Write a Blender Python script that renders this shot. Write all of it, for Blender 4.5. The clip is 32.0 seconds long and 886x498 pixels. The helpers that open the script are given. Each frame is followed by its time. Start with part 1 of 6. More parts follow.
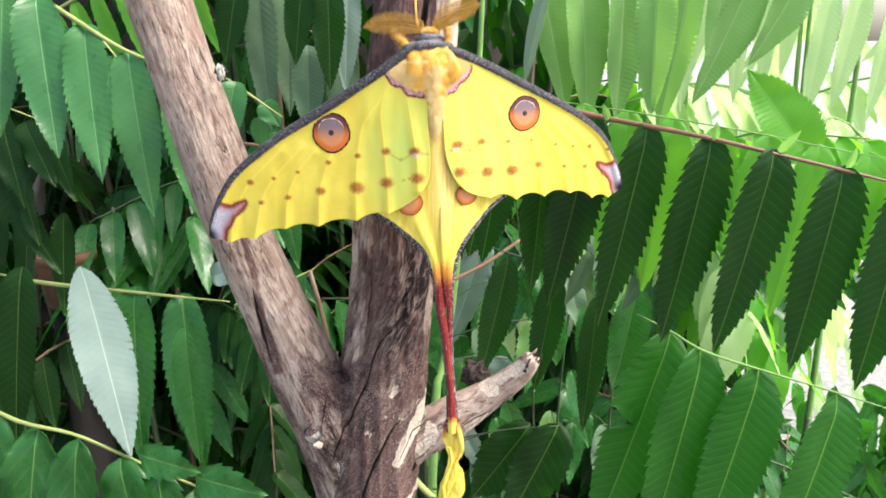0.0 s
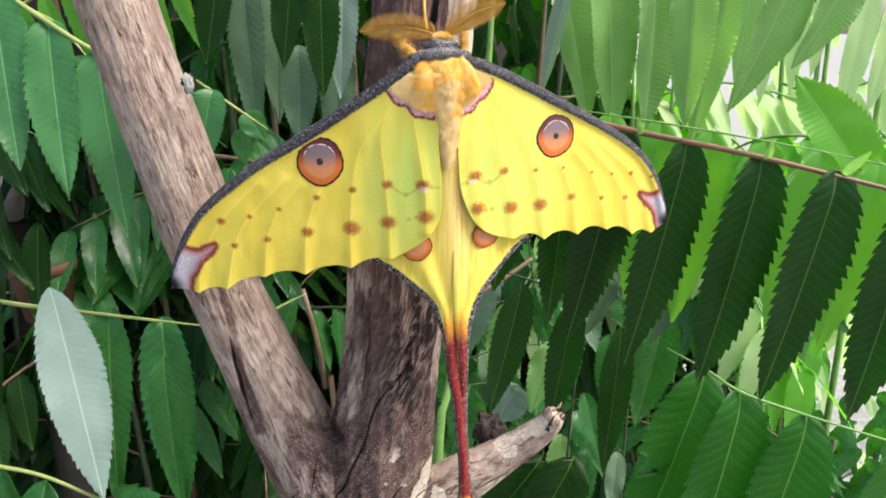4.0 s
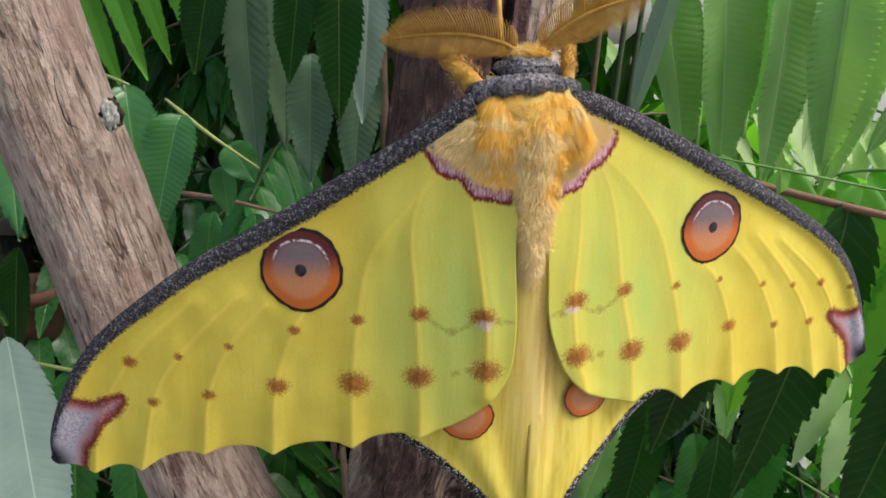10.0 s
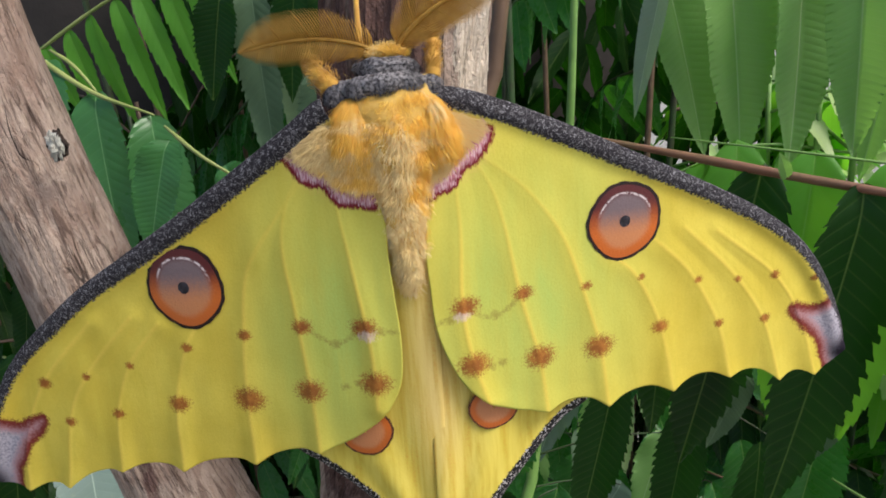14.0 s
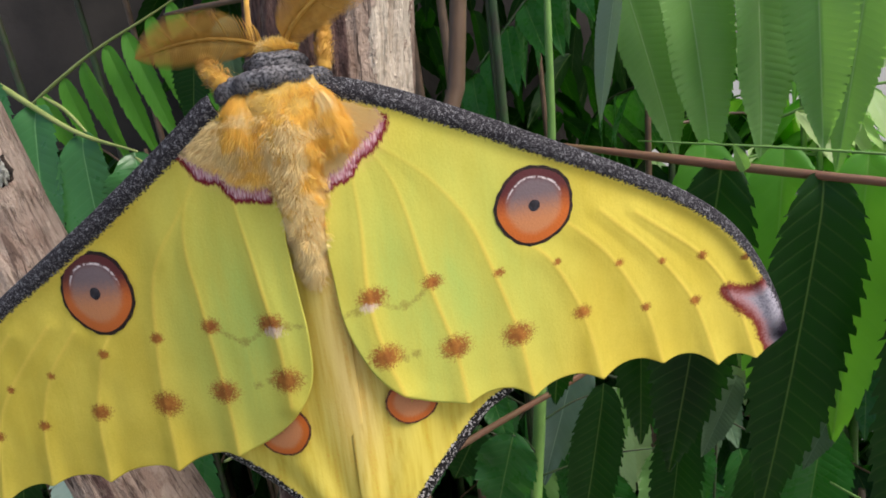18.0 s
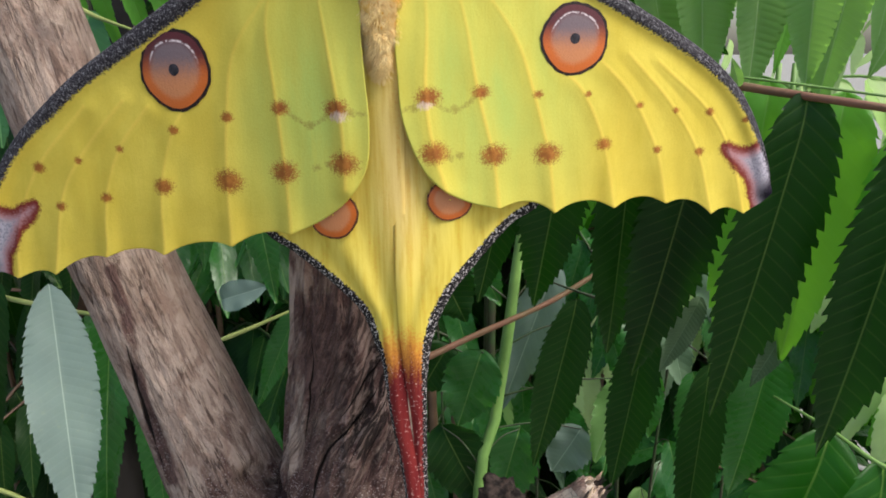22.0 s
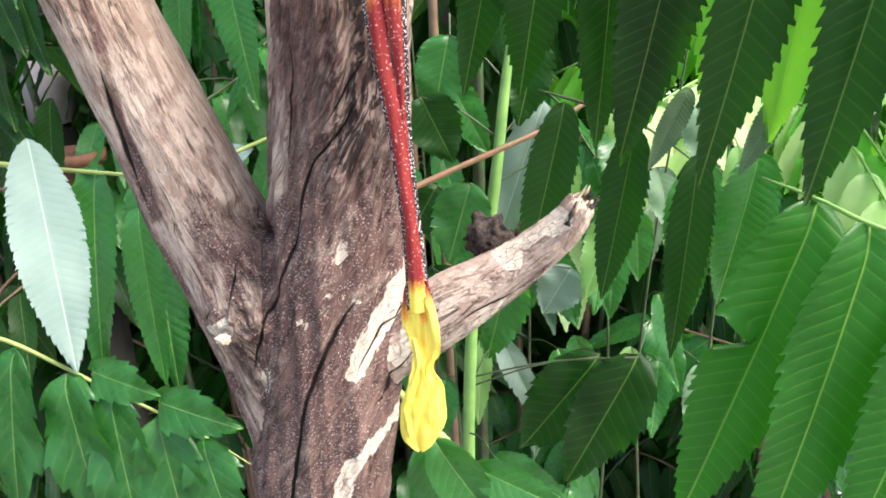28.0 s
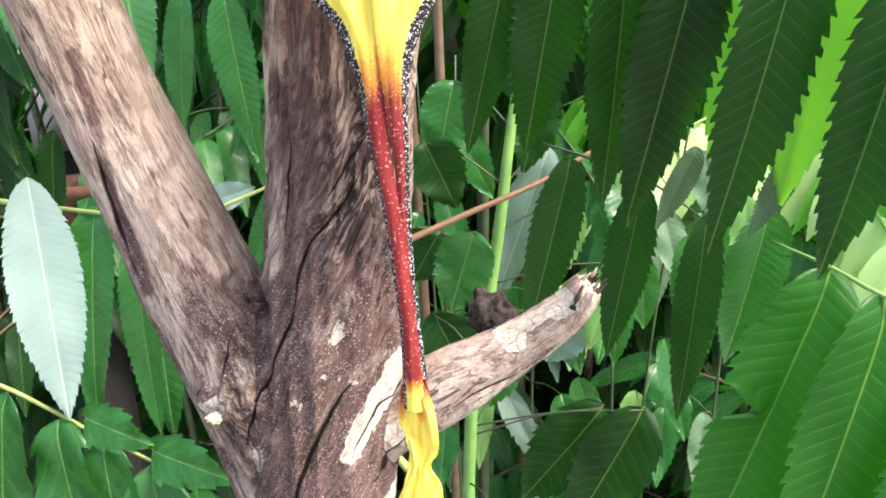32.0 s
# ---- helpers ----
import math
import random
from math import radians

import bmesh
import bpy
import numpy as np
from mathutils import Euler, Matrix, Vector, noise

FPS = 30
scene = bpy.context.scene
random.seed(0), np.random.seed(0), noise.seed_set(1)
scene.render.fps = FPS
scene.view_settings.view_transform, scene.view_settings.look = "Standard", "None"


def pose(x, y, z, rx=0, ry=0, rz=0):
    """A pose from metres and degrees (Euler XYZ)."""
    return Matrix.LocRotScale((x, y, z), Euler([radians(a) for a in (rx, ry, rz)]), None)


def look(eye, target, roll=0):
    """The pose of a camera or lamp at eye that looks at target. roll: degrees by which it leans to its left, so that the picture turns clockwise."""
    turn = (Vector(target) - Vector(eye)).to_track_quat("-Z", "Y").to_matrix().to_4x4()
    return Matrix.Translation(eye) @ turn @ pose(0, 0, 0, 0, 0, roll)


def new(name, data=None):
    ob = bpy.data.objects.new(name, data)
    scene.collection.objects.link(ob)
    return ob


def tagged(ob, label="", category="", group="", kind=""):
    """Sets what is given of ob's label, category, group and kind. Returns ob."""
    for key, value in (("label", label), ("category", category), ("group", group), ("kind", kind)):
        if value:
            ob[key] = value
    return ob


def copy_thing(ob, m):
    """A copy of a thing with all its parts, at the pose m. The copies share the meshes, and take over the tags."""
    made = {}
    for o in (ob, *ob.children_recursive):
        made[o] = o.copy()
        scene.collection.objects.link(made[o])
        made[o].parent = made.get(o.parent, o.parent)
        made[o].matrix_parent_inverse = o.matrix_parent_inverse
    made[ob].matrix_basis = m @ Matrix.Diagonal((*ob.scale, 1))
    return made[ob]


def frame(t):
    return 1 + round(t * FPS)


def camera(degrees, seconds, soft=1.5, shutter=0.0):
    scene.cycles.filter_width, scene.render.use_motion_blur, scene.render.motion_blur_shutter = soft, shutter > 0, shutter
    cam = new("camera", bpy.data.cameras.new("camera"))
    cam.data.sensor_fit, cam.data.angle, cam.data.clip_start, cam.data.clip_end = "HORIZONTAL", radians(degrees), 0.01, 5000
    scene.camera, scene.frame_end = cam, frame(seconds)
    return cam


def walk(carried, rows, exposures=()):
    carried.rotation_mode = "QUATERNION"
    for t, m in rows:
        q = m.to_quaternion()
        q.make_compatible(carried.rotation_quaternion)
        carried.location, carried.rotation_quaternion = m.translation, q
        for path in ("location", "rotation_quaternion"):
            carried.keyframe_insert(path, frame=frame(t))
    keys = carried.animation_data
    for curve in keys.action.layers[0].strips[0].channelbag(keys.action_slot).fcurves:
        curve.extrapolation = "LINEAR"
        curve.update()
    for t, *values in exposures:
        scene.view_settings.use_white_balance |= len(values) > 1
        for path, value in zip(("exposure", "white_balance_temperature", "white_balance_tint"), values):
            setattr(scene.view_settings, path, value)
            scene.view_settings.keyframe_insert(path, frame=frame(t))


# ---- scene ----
cam = camera(65.56, 32.0, 1.8)
EYE, TILT = 1.2, -17.0
# seconds, metres from the first eye, then yaw, pitch and roll
ROWS = [
    (0.0, 0.0000, 0.0000, -0.0000, -0.00, 0.00, -0.00),
    (0.5, -0.0007, 0.0007, -0.0005, -0.15, 0.07, 0.02),
    (1.0, -0.0016, 0.0030, 0.0000, -0.33, 0.08, 0.03),
    (1.5, -0.0023, 0.0066, 0.0024, -0.43, -0.06, -0.10),
    (2.0, -0.0030, 0.0126, 0.0065, -0.55, -0.44, -0.15),
    (2.5, -0.0049, 0.0203, 0.0116, -0.81, -0.93, -0.14),
    (3.0, -0.0039, 0.0293, 0.0142, -0.60, -0.88, -0.18),
    (3.5, -0.0038, 0.0367, 0.0154, -0.25, -0.63, -0.06),
    (5.5, -0.0089, 0.0760, 0.0288, 0.20, -0.60, 0.75),
    (6.0, -0.0087, 0.0846, 0.0319, 0.88, -0.57, 0.86),
    (6.5, -0.0112, 0.0934, 0.0350, 0.78, -0.72, 1.23),
    (7.0, -0.0119, 0.1025, 0.0366, 0.96, -0.55, 1.34),
    (7.5, -0.0147, 0.1108, 0.0404, 0.84, -1.02, 1.57),
    (8.0, -0.0149, 0.1176, 0.0437, 1.14, -1.29, 1.67),
    (8.5, -0.0143, 0.1232, 0.0436, 1.54, -0.67, 1.85),
    (9.0, -0.0136, 0.1270, 0.0438, 1.91, -0.27, 2.00),
    (9.5, -0.0132, 0.1306, 0.0447, 2.07, -0.17, 2.16),
    (10.0, -0.0127, 0.1331, 0.0453, 2.15, -0.11, 2.16),
    (10.5, -0.0126, 0.1348, 0.0475, 2.08, -0.83, 2.29),
    (11.0, -0.0102, 0.1360, 0.0479, 2.73, -0.93, 2.38),
    (11.5, -0.0059, 0.1371, 0.0465, 3.75, -0.33, 2.38),
    (12.0, -0.0013, 0.1369, 0.0471, 4.64, -0.74, 2.04),
    (12.5, 0.0042, 0.1378, 0.0478, 5.90, -0.95, 1.32),
    (13.0, 0.0101, 0.1378, 0.0468, 7.36, -0.29, 0.62),
    (13.5, 0.0155, 0.1387, 0.0461, 8.68, 0.11, 0.01),
    (14.0, 0.0203, 0.1405, 0.0456, 9.81, 0.47, -0.73),
    (14.5, 0.0248, 0.1418, 0.0462, 10.82, 0.32, -1.54),
    (16.5, 0.0365, 0.1456, 0.0403, 12.51, 3.11, -3.74),
    (17.0, 0.0377, 0.1462, 0.0425, 12.14, 2.02, -3.85),
    (17.5, 0.0381, 0.1461, 0.0412, 11.84, 2.72, -3.85),
    (18.0, 0.0381, 0.1446, 0.0380, 11.61, 3.35, -3.60),
    (18.5, 0.0372, 0.1414, 0.0353, 11.55, 2.77, -2.80),
    (19.0, 0.0340, 0.1383, 0.0300, 10.73, 2.94, -1.79),
    (19.5, 0.0314, 0.1367, 0.0260, 10.20, 2.75, -0.96),
    (20.0, 0.0283, 0.1344, 0.0233, 9.39, 2.23, -0.07),
    (20.5, 0.0267, 0.1333, 0.0227, 9.10, 0.91, 0.51),
    (21.0, 0.0263, 0.1319, 0.0202, 8.94, 0.31, 1.18),
    (21.5, 0.0260, 0.1304, 0.0146, 8.61, 0.75, 1.67),
    (22.0, 0.0259, 0.1294, 0.0088, 8.23, 1.05, 2.04),
    (22.5, 0.0251, 0.1283, 0.0040, 7.69, 1.06, 2.20),
    (23.0, 0.0243, 0.1274, 0.0011, 7.25, 0.56, 2.11),
    (23.5, 0.0254, 0.1259, -0.0027, 7.36, 0.37, 2.06),
    (24.0, 0.0254, 0.1254, -0.0082, 7.15, 0.54, 2.00),
    (24.5, 0.0255, 0.1259, -0.0145, 7.04, 0.71, 1.89),
    (25.0, 0.0245, 0.1263, -0.0207, 6.73, 0.69, 1.67),
    (25.5, 0.0247, 0.1277, -0.0259, 6.81, 0.18, 1.59),
    (27.5, 0.0266, 0.1322, -0.0478, 7.02, -2.49, 0.57),
    (28.0, 0.0285, 0.1321, -0.0522, 7.37, -3.43, 0.33),
    (28.5, 0.0279, 0.1342, -0.0553, 7.11, -4.52, 0.16),
    (29.0, 0.0288, 0.1355, -0.0561, 7.21, -5.42, 0.03),
    (29.5, 0.0293, 0.1368, -0.0572, 7.26, -5.44, -0.10),
    (30.0, 0.0298, 0.1381, -0.0577, 7.28, -4.96, 0.03),
    (30.5, 0.0295, 0.1386, -0.0554, 7.25, -4.35, 0.20),
    (31.0, 0.0288, 0.1396, -0.0489, 7.35, -3.79, 0.47),
    (31.5, 0.0286, 0.1395, -0.0415, 7.58, -3.09, 0.75),
    (32.0, 0.0280, 0.1394, -0.0361, 7.69, -1.94, 1.16),
]


def stand(x, y, z, yaw, pitch, roll):
    return pose(0, 0, EYE, TILT) @ pose(x, y, z, 0, 0, yaw) @ pose(0, 0, 0, 90 + pitch) @ pose(0, 0, 0, 0, 0, roll)


EXPOSURES = [(0.0, 1.40), (2.0, 1.32), (3.0, 1.13), (3.5, 1.12), (5.5, 0.76), (9.0, 0.38), (13.0, 0.26), (19.0, 0.20), (21.0, 0.08), (22.0, 0.38), (23.0, 0.78), (24.0, 1.06), (25.0, 1.48), (25.5, 1.60), (28.0, 1.80), (32.0, 1.85)]
walk(cam, [(t, stand(*row)) for t, *row in ROWS], EXPOSURES)

# ---- light ----
SUN_UP, SUN_FROM = 56.0, 104.0   # degrees above the horizon; degrees to the right of straight ahead
world = bpy.data.worlds.new("sky")
scene.world = world
world.use_nodes = True
wn = world.node_tree.nodes
sky = wn.new("ShaderNodeTexSky")
sky.sky_type, sky.sun_disc = "NISHITA", False
sky.sun_elevation, sky.sun_rotation = radians(SUN_UP), radians(SUN_FROM)
sky.air_density, sky.dust_density = 1.0, 3.0
world.node_tree.links.new(sky.outputs[0], wn["Background"].inputs[0])
wn["Background"].inputs[1].default_value = 0.145
sun = new("sun", bpy.data.lights.new("sun", "SUN"))
sun.data.energy, sun.data.angle, sun.data.color = 2.7, radians(24), (1.0, 0.95, 0.86)
a, b = radians(SUN_FROM), radians(SUN_UP)
sun.matrix_world = look((0, 0, 6), Vector((0, 0, 6)) - Vector((math.sin(a) * math.cos(b), math.cos(a) * math.cos(b), math.sin(b))))


# ---- materials ----
class Mat:
    """A small helper that strings shader nodes together."""

    def __init__(self, name, rough=0.5, metal=0.0, spec=0.5):
        self.m = bpy.data.materials.new(name)
        self.m.use_nodes = True
        self.n, self.l = self.m.node_tree.nodes, self.m.node_tree.links
        self.b = self.n["Principled BSDF"]
        self.b.inputs["Roughness"].default_value = rough
        self.b.inputs["Metallic"].default_value = metal
        self.b.inputs["Specular IOR Level"].default_value = spec

    def put(self, socket, v):
        if isinstance(v, bpy.types.NodeSocket):
            self.l.new(v, socket)
        elif isinstance(v, (tuple, list)) and len(v) == 3 and socket.type == "RGBA":
            socket.default_value = (*v, 1)
        else:
            socket.default_value = v

    def attr(self, name):
        n = self.n.new("ShaderNodeAttribute")
        n.attribute_name = name
        return n.outputs["Fac"]

    def vec(self, name):
        n = self.n.new("ShaderNodeAttribute")
        n.attribute_name = name
        return n.outputs["Vector"]

    def coords(self):
        return self.n.new("ShaderNodeTexCoord").outputs["Object"]

    def rand(self):
        return self.n.new("ShaderNodeObjectInfo").outputs["Random"]

    def island(self):
        return self.n.new("ShaderNodeNewGeometry").outputs["Random Per Island"]

    def scaled(self, v, s):
        n = self.n.new("ShaderNodeVectorMath")
        n.operation = "MULTIPLY"
        self.put(n.inputs[0], v)
        n.inputs[1].default_value = s
        return n.outputs[0]

    def noise(self, v, scale, detail=3.0, rough=0.55, dist=0.0):
        n = self.n.new("ShaderNodeTexNoise")
        self.put(n.inputs["Vector"], v)
        n.inputs["Scale"].default_value, n.inputs["Detail"].default_value = scale, detail
        n.inputs["Roughness"].default_value, n.inputs["Distortion"].default_value = rough, dist
        return n.outputs["Fac"]

    def voronoi(self, v, scale, feature="F1"):
        n = self.n.new("ShaderNodeTexVoronoi")
        n.feature = feature
        self.put(n.inputs["Vector"], v)
        n.inputs["Scale"].default_value = scale
        return n.outputs["Distance"]

    def math(self, op, a, b=0.0):
        n = self.n.new("ShaderNodeMath")
        n.operation = op
        self.put(n.inputs[0], a)
        self.put(n.inputs[1], b)
        return n.outputs[0]

    def step(self, v, lo, hi, to=(0.0, 1.0)):
        n = self.n.new("ShaderNodeMapRange")
        n.interpolation_type = "SMOOTHSTEP"
        self.put(n.inputs[0], v)
        n.inputs[1].default_value, n.inputs[2].default_value = lo, hi
        n.inputs[3].default_value, n.inputs[4].default_value = to
        return n.outputs[0]

    def mix(self, f, a, b, mode="MIX"):
        n = self.n.new("ShaderNodeMix")
        n.data_type, n.blend_type = "RGBA", mode
        self.put(n.inputs[0], f)
        self.put(n.inputs[6], a)
        self.put(n.inputs[7], b)
        return n.outputs[2]

    def color(self, v):
        self.put(self.b.inputs["Base Color"], v)
        return self

    def rough(self, v):
        self.put(self.b.inputs["Roughness"], v)
        return self

    def bump(self, h, strength=0.4, dist=0.001):
        n = self.n.new("ShaderNodeBump")
        n.inputs["Strength"].default_value, n.inputs["Distance"].default_value = strength, dist
        self.put(n.inputs["Height"], h)
        self.l.new(n.outputs[0], self.b.inputs["Normal"])
        self.normal = n.outputs[0]
        return self

    def translucent(self, f, col):
        t = self.n.new("ShaderNodeBsdfTranslucent")
        self.put(t.inputs[0], col)
        mx = self.n.new("ShaderNodeMixShader")
        self.put(mx.inputs[0], f)
        self.l.new(self.b.outputs[0], mx.inputs[1])
        self.l.new(t.outputs[0], mx.inputs[2])
        self.l.new(mx.outputs[0], self.n["Material Output"].inputs[0])
        return self


def leaf_material(name, col, dark, vein, through_col, rough, f=0.35, spec=0.4, ribs=0.13, swell=0.20):
    """A leaf blade: pale ribs by the blade's own vein map, mottling at two scales, light shining through."""
    m = Mat(name, rough=rough, spec=spec)
    p = m.coords()
    mott = m.noise(p, 60, 3)
    base = m.mix(m.step(mott, 0.3, 0.7), col, dark)
    base = m.mix(m.step(m.noise(p, 16, 2), 0.40, 0.66, (0, 0.45)), base, (dark[0] * 0.6, dark[1] * 0.62, dark[2] * 0.7))
    base = m.mix(m.math("MULTIPLY", m.rand(), 0.5), base, (col[0] * 1.25, col[1] * 1.12, col[2] * 0.9))
    base = m.mix(m.step(m.noise(p, 340, 2), 0.62, 0.78, (0, 0.25)), base, (col[0] * 1.6, col[1] * 1.3, col[2] * 0.8))
    ax, al = m.attr("across"), m.attr("vein")
    k = m.math("ABSOLUTE", m.math("SUBTRACT", m.math("FRACT", m.math("SUBTRACT", al, m.math("MULTIPLY", ax, 2.2))), 0.5))
    side = m.math("MULTIPLY", m.step(k, 0.11, 0.02), m.step(ax, 1.0, 0.5, (0.0, ribs)))
    vm = m.math("MAXIMUM", m.step(ax, 0.028, 0.008), side)
    # the blade swells a little between its side ribs
    quilt = m.math("MULTIPLY", m.step(k, 0.0, 0.42), m.step(ax, 1.0, 0.35, (0.2, 1.0)))
    base = m.mix(m.math("MULTIPLY", vm, 0.9), base, vein)
    m.color(base)
    m.rough(m.step(m.noise(p, 90, 3), 0.3, 0.7, (rough - 0.07, rough + 0.1)))
    m.bump(m.math("ADD", m.math("MULTIPLY", m.noise(p, 500, 2), 0.3), m.math("ADD", m.math("MULTIPLY", vm, -1.0), m.math("MULTIPLY", quilt, swell))), 0.35, 0.0006)
    m.translucent(f, m.mix(m.math("MULTIPLY", vm, 0.6), through_col, (through_col[0] * 0.6, through_col[1] * 0.75, through_col[2] * 0.5)))
    return m.m


LEAF = leaf_material("leaf_green", (0.028, 0.132, 0.030), (0.018, 0.096, 0.022), (0.19, 0.35, 0.09), (0.07, 0.32, 0.018), 0.30, ribs=0.22)
# darkened copy of leaf_green: the thicket's shade is put into its colour
LEAF_SHADE = leaf_material("leaf_shade_green", (0.0084, 0.038, 0.0060), (0.0058, 0.027, 0.0044), (0.11, 0.19, 0.040), (0.030, 0.170, 0.005), 0.42, 0.28, 0.18, 0.20)
# brightened leaf copy: light from behind is painted into the colour
LEAF_LIT = leaf_material("leaf_lit_green", (0.105, 0.350, 0.038), (0.080, 0.285, 0.030), (0.27, 0.52, 0.10), (0.25, 0.66, 0.035), 0.45, 0.5)
LEAF_UNDER = leaf_material("leaf_underside", (0.190, 0.355, 0.125), (0.150, 0.295, 0.100), (0.50, 0.64, 0.34), (0.32, 0.64, 0.10), 0.42, 0.50, 0.35, 0.12, 0.18)
LEAF_PALE = leaf_material("leaf_pale_underside", (0.200, 0.280, 0.252), (0.176, 0.250, 0.226), (0.40, 0.50, 0.40), (0.26, 0.44, 0.12), 0.60, 0.2, 0.3, 0.10, 0.10)
# dull grey-green leaf copy with the dimness of shade in its colour
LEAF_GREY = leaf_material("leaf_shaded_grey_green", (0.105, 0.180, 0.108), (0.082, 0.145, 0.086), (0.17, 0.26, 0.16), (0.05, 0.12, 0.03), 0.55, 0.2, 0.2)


# palest leaf copy: overbright daylight haze is put into the colour
LEAF_HAZE = leaf_material("leaf_painted_haze", (0.46, 0.62, 0.30), (0.40, 0.56, 0.25), (0.58, 0.72, 0.42), (0.56, 0.80, 0.30), 0.45, 0.5)
LEAF_MID = leaf_material("leaf_mid_green", (0.018, 0.100, 0.012), (0.012, 0.074, 0.009), (0.18, 0.34, 0.06), (0.052, 0.33, 0.009), 0.40, 0.38, 0.24, 0.22, 0.26)
# lighter, bluer leaf copy: the sheen of the sky is painted in
LEAF_SHEEN = leaf_material("leaf_sky_sheen_green", (0.052, 0.190, 0.055), (0.037, 0.142, 0.041), (0.20, 0.42, 0.16), (0.10, 0.38, 0.04), 0.33, 0.3, 0.55)


def stem_material(name, col, other):
    m = Mat(name, rough=0.5)
    p = m.coords()
    m.color(m.mix(m.step(m.noise(p, 55, 3), 0.35, 0.65), col, other))
    m.bump(m.noise(p, 300, 3), 0.3, 0.0005)
    return m.m


STEM_RED = stem_material("stem_reddish", (0.21, 0.095, 0.055), (0.16, 0.105, 0.045))
STEM_GREEN = stem_material("stem_green", (0.19, 0.35, 0.08), (0.14, 0.27, 0.06))
STEM_BROWN = stem_material("stem_brown", (0.165, 0.098, 0.060), (0.11, 0.066, 0.040))
# darkened copy of stem_green, shade put into the colour
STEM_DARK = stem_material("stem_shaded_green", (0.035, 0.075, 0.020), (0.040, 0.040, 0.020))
STEM_YELLOW = stem_material("stem_yellow_green", (0.31, 0.35, 0.11), (0.24, 0.29, 0.08))


CRACKS = 13


def wood_material():
    """Weathered dead wood: grey-brown grain along the limb, long splits, bare pale patches, fine light flecks."""
    m = Mat("weathered_wood", rough=0.82, spec=0.18)
    g = m.vec("grain")
    fine = m.noise(m.scaled(g, (1500, 150, 1500)), 1.0, 4, 0.6)
    mid = m.noise(m.scaled(g, (260, 40, 260)), 1.0, 5, 0.62, 0.3)
    broad = m.noise(m.scaled(g, (75, 34, 75)), 1.0, 4)
    dash = m.noise(m.scaled(g, (620, 110, 620)), 1.0, 3, 0.5, 0.5)
    blot = m.noise(m.scaled(g, (190, 85, 190)), 1.0, 5, 0.65, 0.5)
    grit = m.noise(m.scaled(g, (1700, 900, 1700)), 1.0, 2)
    bark = m.attr("bark")
    tone = m.noise(m.scaled(g, (300, 60, 300)), 1.0, 5, 0.65, 0.4)

    def lines(size, wide, gate, seed):
        # thin splits that follow the grain, broken off here and there
        n = m.noise(m.scaled(g, size), 1.0 + seed * 0.013, 3, 0.55, 0.25)
        k = m.step(m.math("ABSOLUTE", m.math("SUBTRACT", n, 0.5)), wide, wide * 0.3)
        on = m.step(m.noise(m.scaled(g, (90, 40, 90)), 1.0 + seed * 0.11, 2), gate, gate + 0.06)
        return m.math("MULTIPLY", k, on)

    few = lines((170, 15, 170), 0.012, 0.54, 1)
    many = m.math("MAXIMUM", lines((230, 22, 230), 0.018, 0.46, 2), lines((430, 48, 430), 0.022, 0.52, 3))
    pale = m.mix(m.step(broad, 0.40, 0.62), (0.512, 0.392, 0.319), (0.391, 0.284, 0.229))
    pale = m.mix(m.step(blot, 0.50, 0.60, (0, 0.70)), pale, (0.297, 0.196, 0.152))
    pale = m.mix(m.step(blot, 0.42, 0.34, (0, 0.50)), pale, (0.660, 0.522, 0.424))
    pale = m.mix(m.step(tone, 0.52, 0.64, (0, 0.62)), pale, (0.22, 0.145, 0.112))
    pale = m.mix(m.step(fine, 0.42, 0.70, (0, 0.26)), pale, (0.22, 0.142, 0.108))
    pale = m.mix(m.step(dash, 0.61, 0.69, (0, 0.70)), pale, (0.085, 0.052, 0.042))
    pale = m.mix(m.step(grit, 0.62, 0.72, (0, 0.40)), pale, (0.16, 0.10, 0.08))
    streaks = m.math("MAXIMUM", lines((560, 26, 560), 0.026, 0.48, 5), lines((330, 18, 330), 0.018, 0.48, 6))
    pale = m.mix(m.math("MULTIPLY", streaks, 0.50), pale, (0.085, 0.050, 0.038))
    pale = m.mix(m.math("MULTIPLY", few, 0.72), pale, (0.035, 0.020, 0.016))
    plate = m.noise(m.scaled(g, (260, 95, 260)), 1.0, 6, 0.7, 1.0)
    patchy = m.noise(m.scaled(g, (105, 60, 105)), 1.0, 4, 0.6, 0.6)
    dark = m.mix(m.step(plate, 0.40, 0.60), (0.104, 0.057, 0.050), (0.179, 0.104, 0.087))
    dark = m.mix(m.step(patchy, 0.56, 0.61, (0, 0.60)), dark, m.mix(m.step(plate, 0.42, 0.60), (0.168, 0.108, 0.084), (0.311, 0.227, 0.181)))
    dark = m.mix(m.step(plate, 0.63, 0.69, (0, 0.5)), dark, (0.42, 0.325, 0.270))
    dark = m.mix(m.step(fine, 0.50, 0.68, (0, 0.26)), dark, (0.060, 0.036, 0.032))
    dark = m.mix(m.step(dash, 0.63, 0.71, (0, 0.5)), dark, (0.032, 0.020, 0.018))
    dark = m.mix(m.math("MULTIPLY", many, 0.45), dark, (0.018, 0.011, 0.010))
    # pale grains of lichen or dust, each about a third of a millimetre
    dot = m.math("MAXIMUM", m.step(m.voronoi(g, 1050), 0.30, 0.20), m.step(m.voronoi(m.scaled(g, (1.0, 0.7, 1.0)), 1800), 0.28, 0.18))
    fleck = m.math("MULTIPLY", m.math("MULTIPLY", dot, m.step(m.noise(m.scaled(g, (420, 170, 420)), 1.0, 2), 0.34, 0.46)), m.math("MULTIPLY", m.step(broad, 0.30, 0.46), m.attr("fleck")))
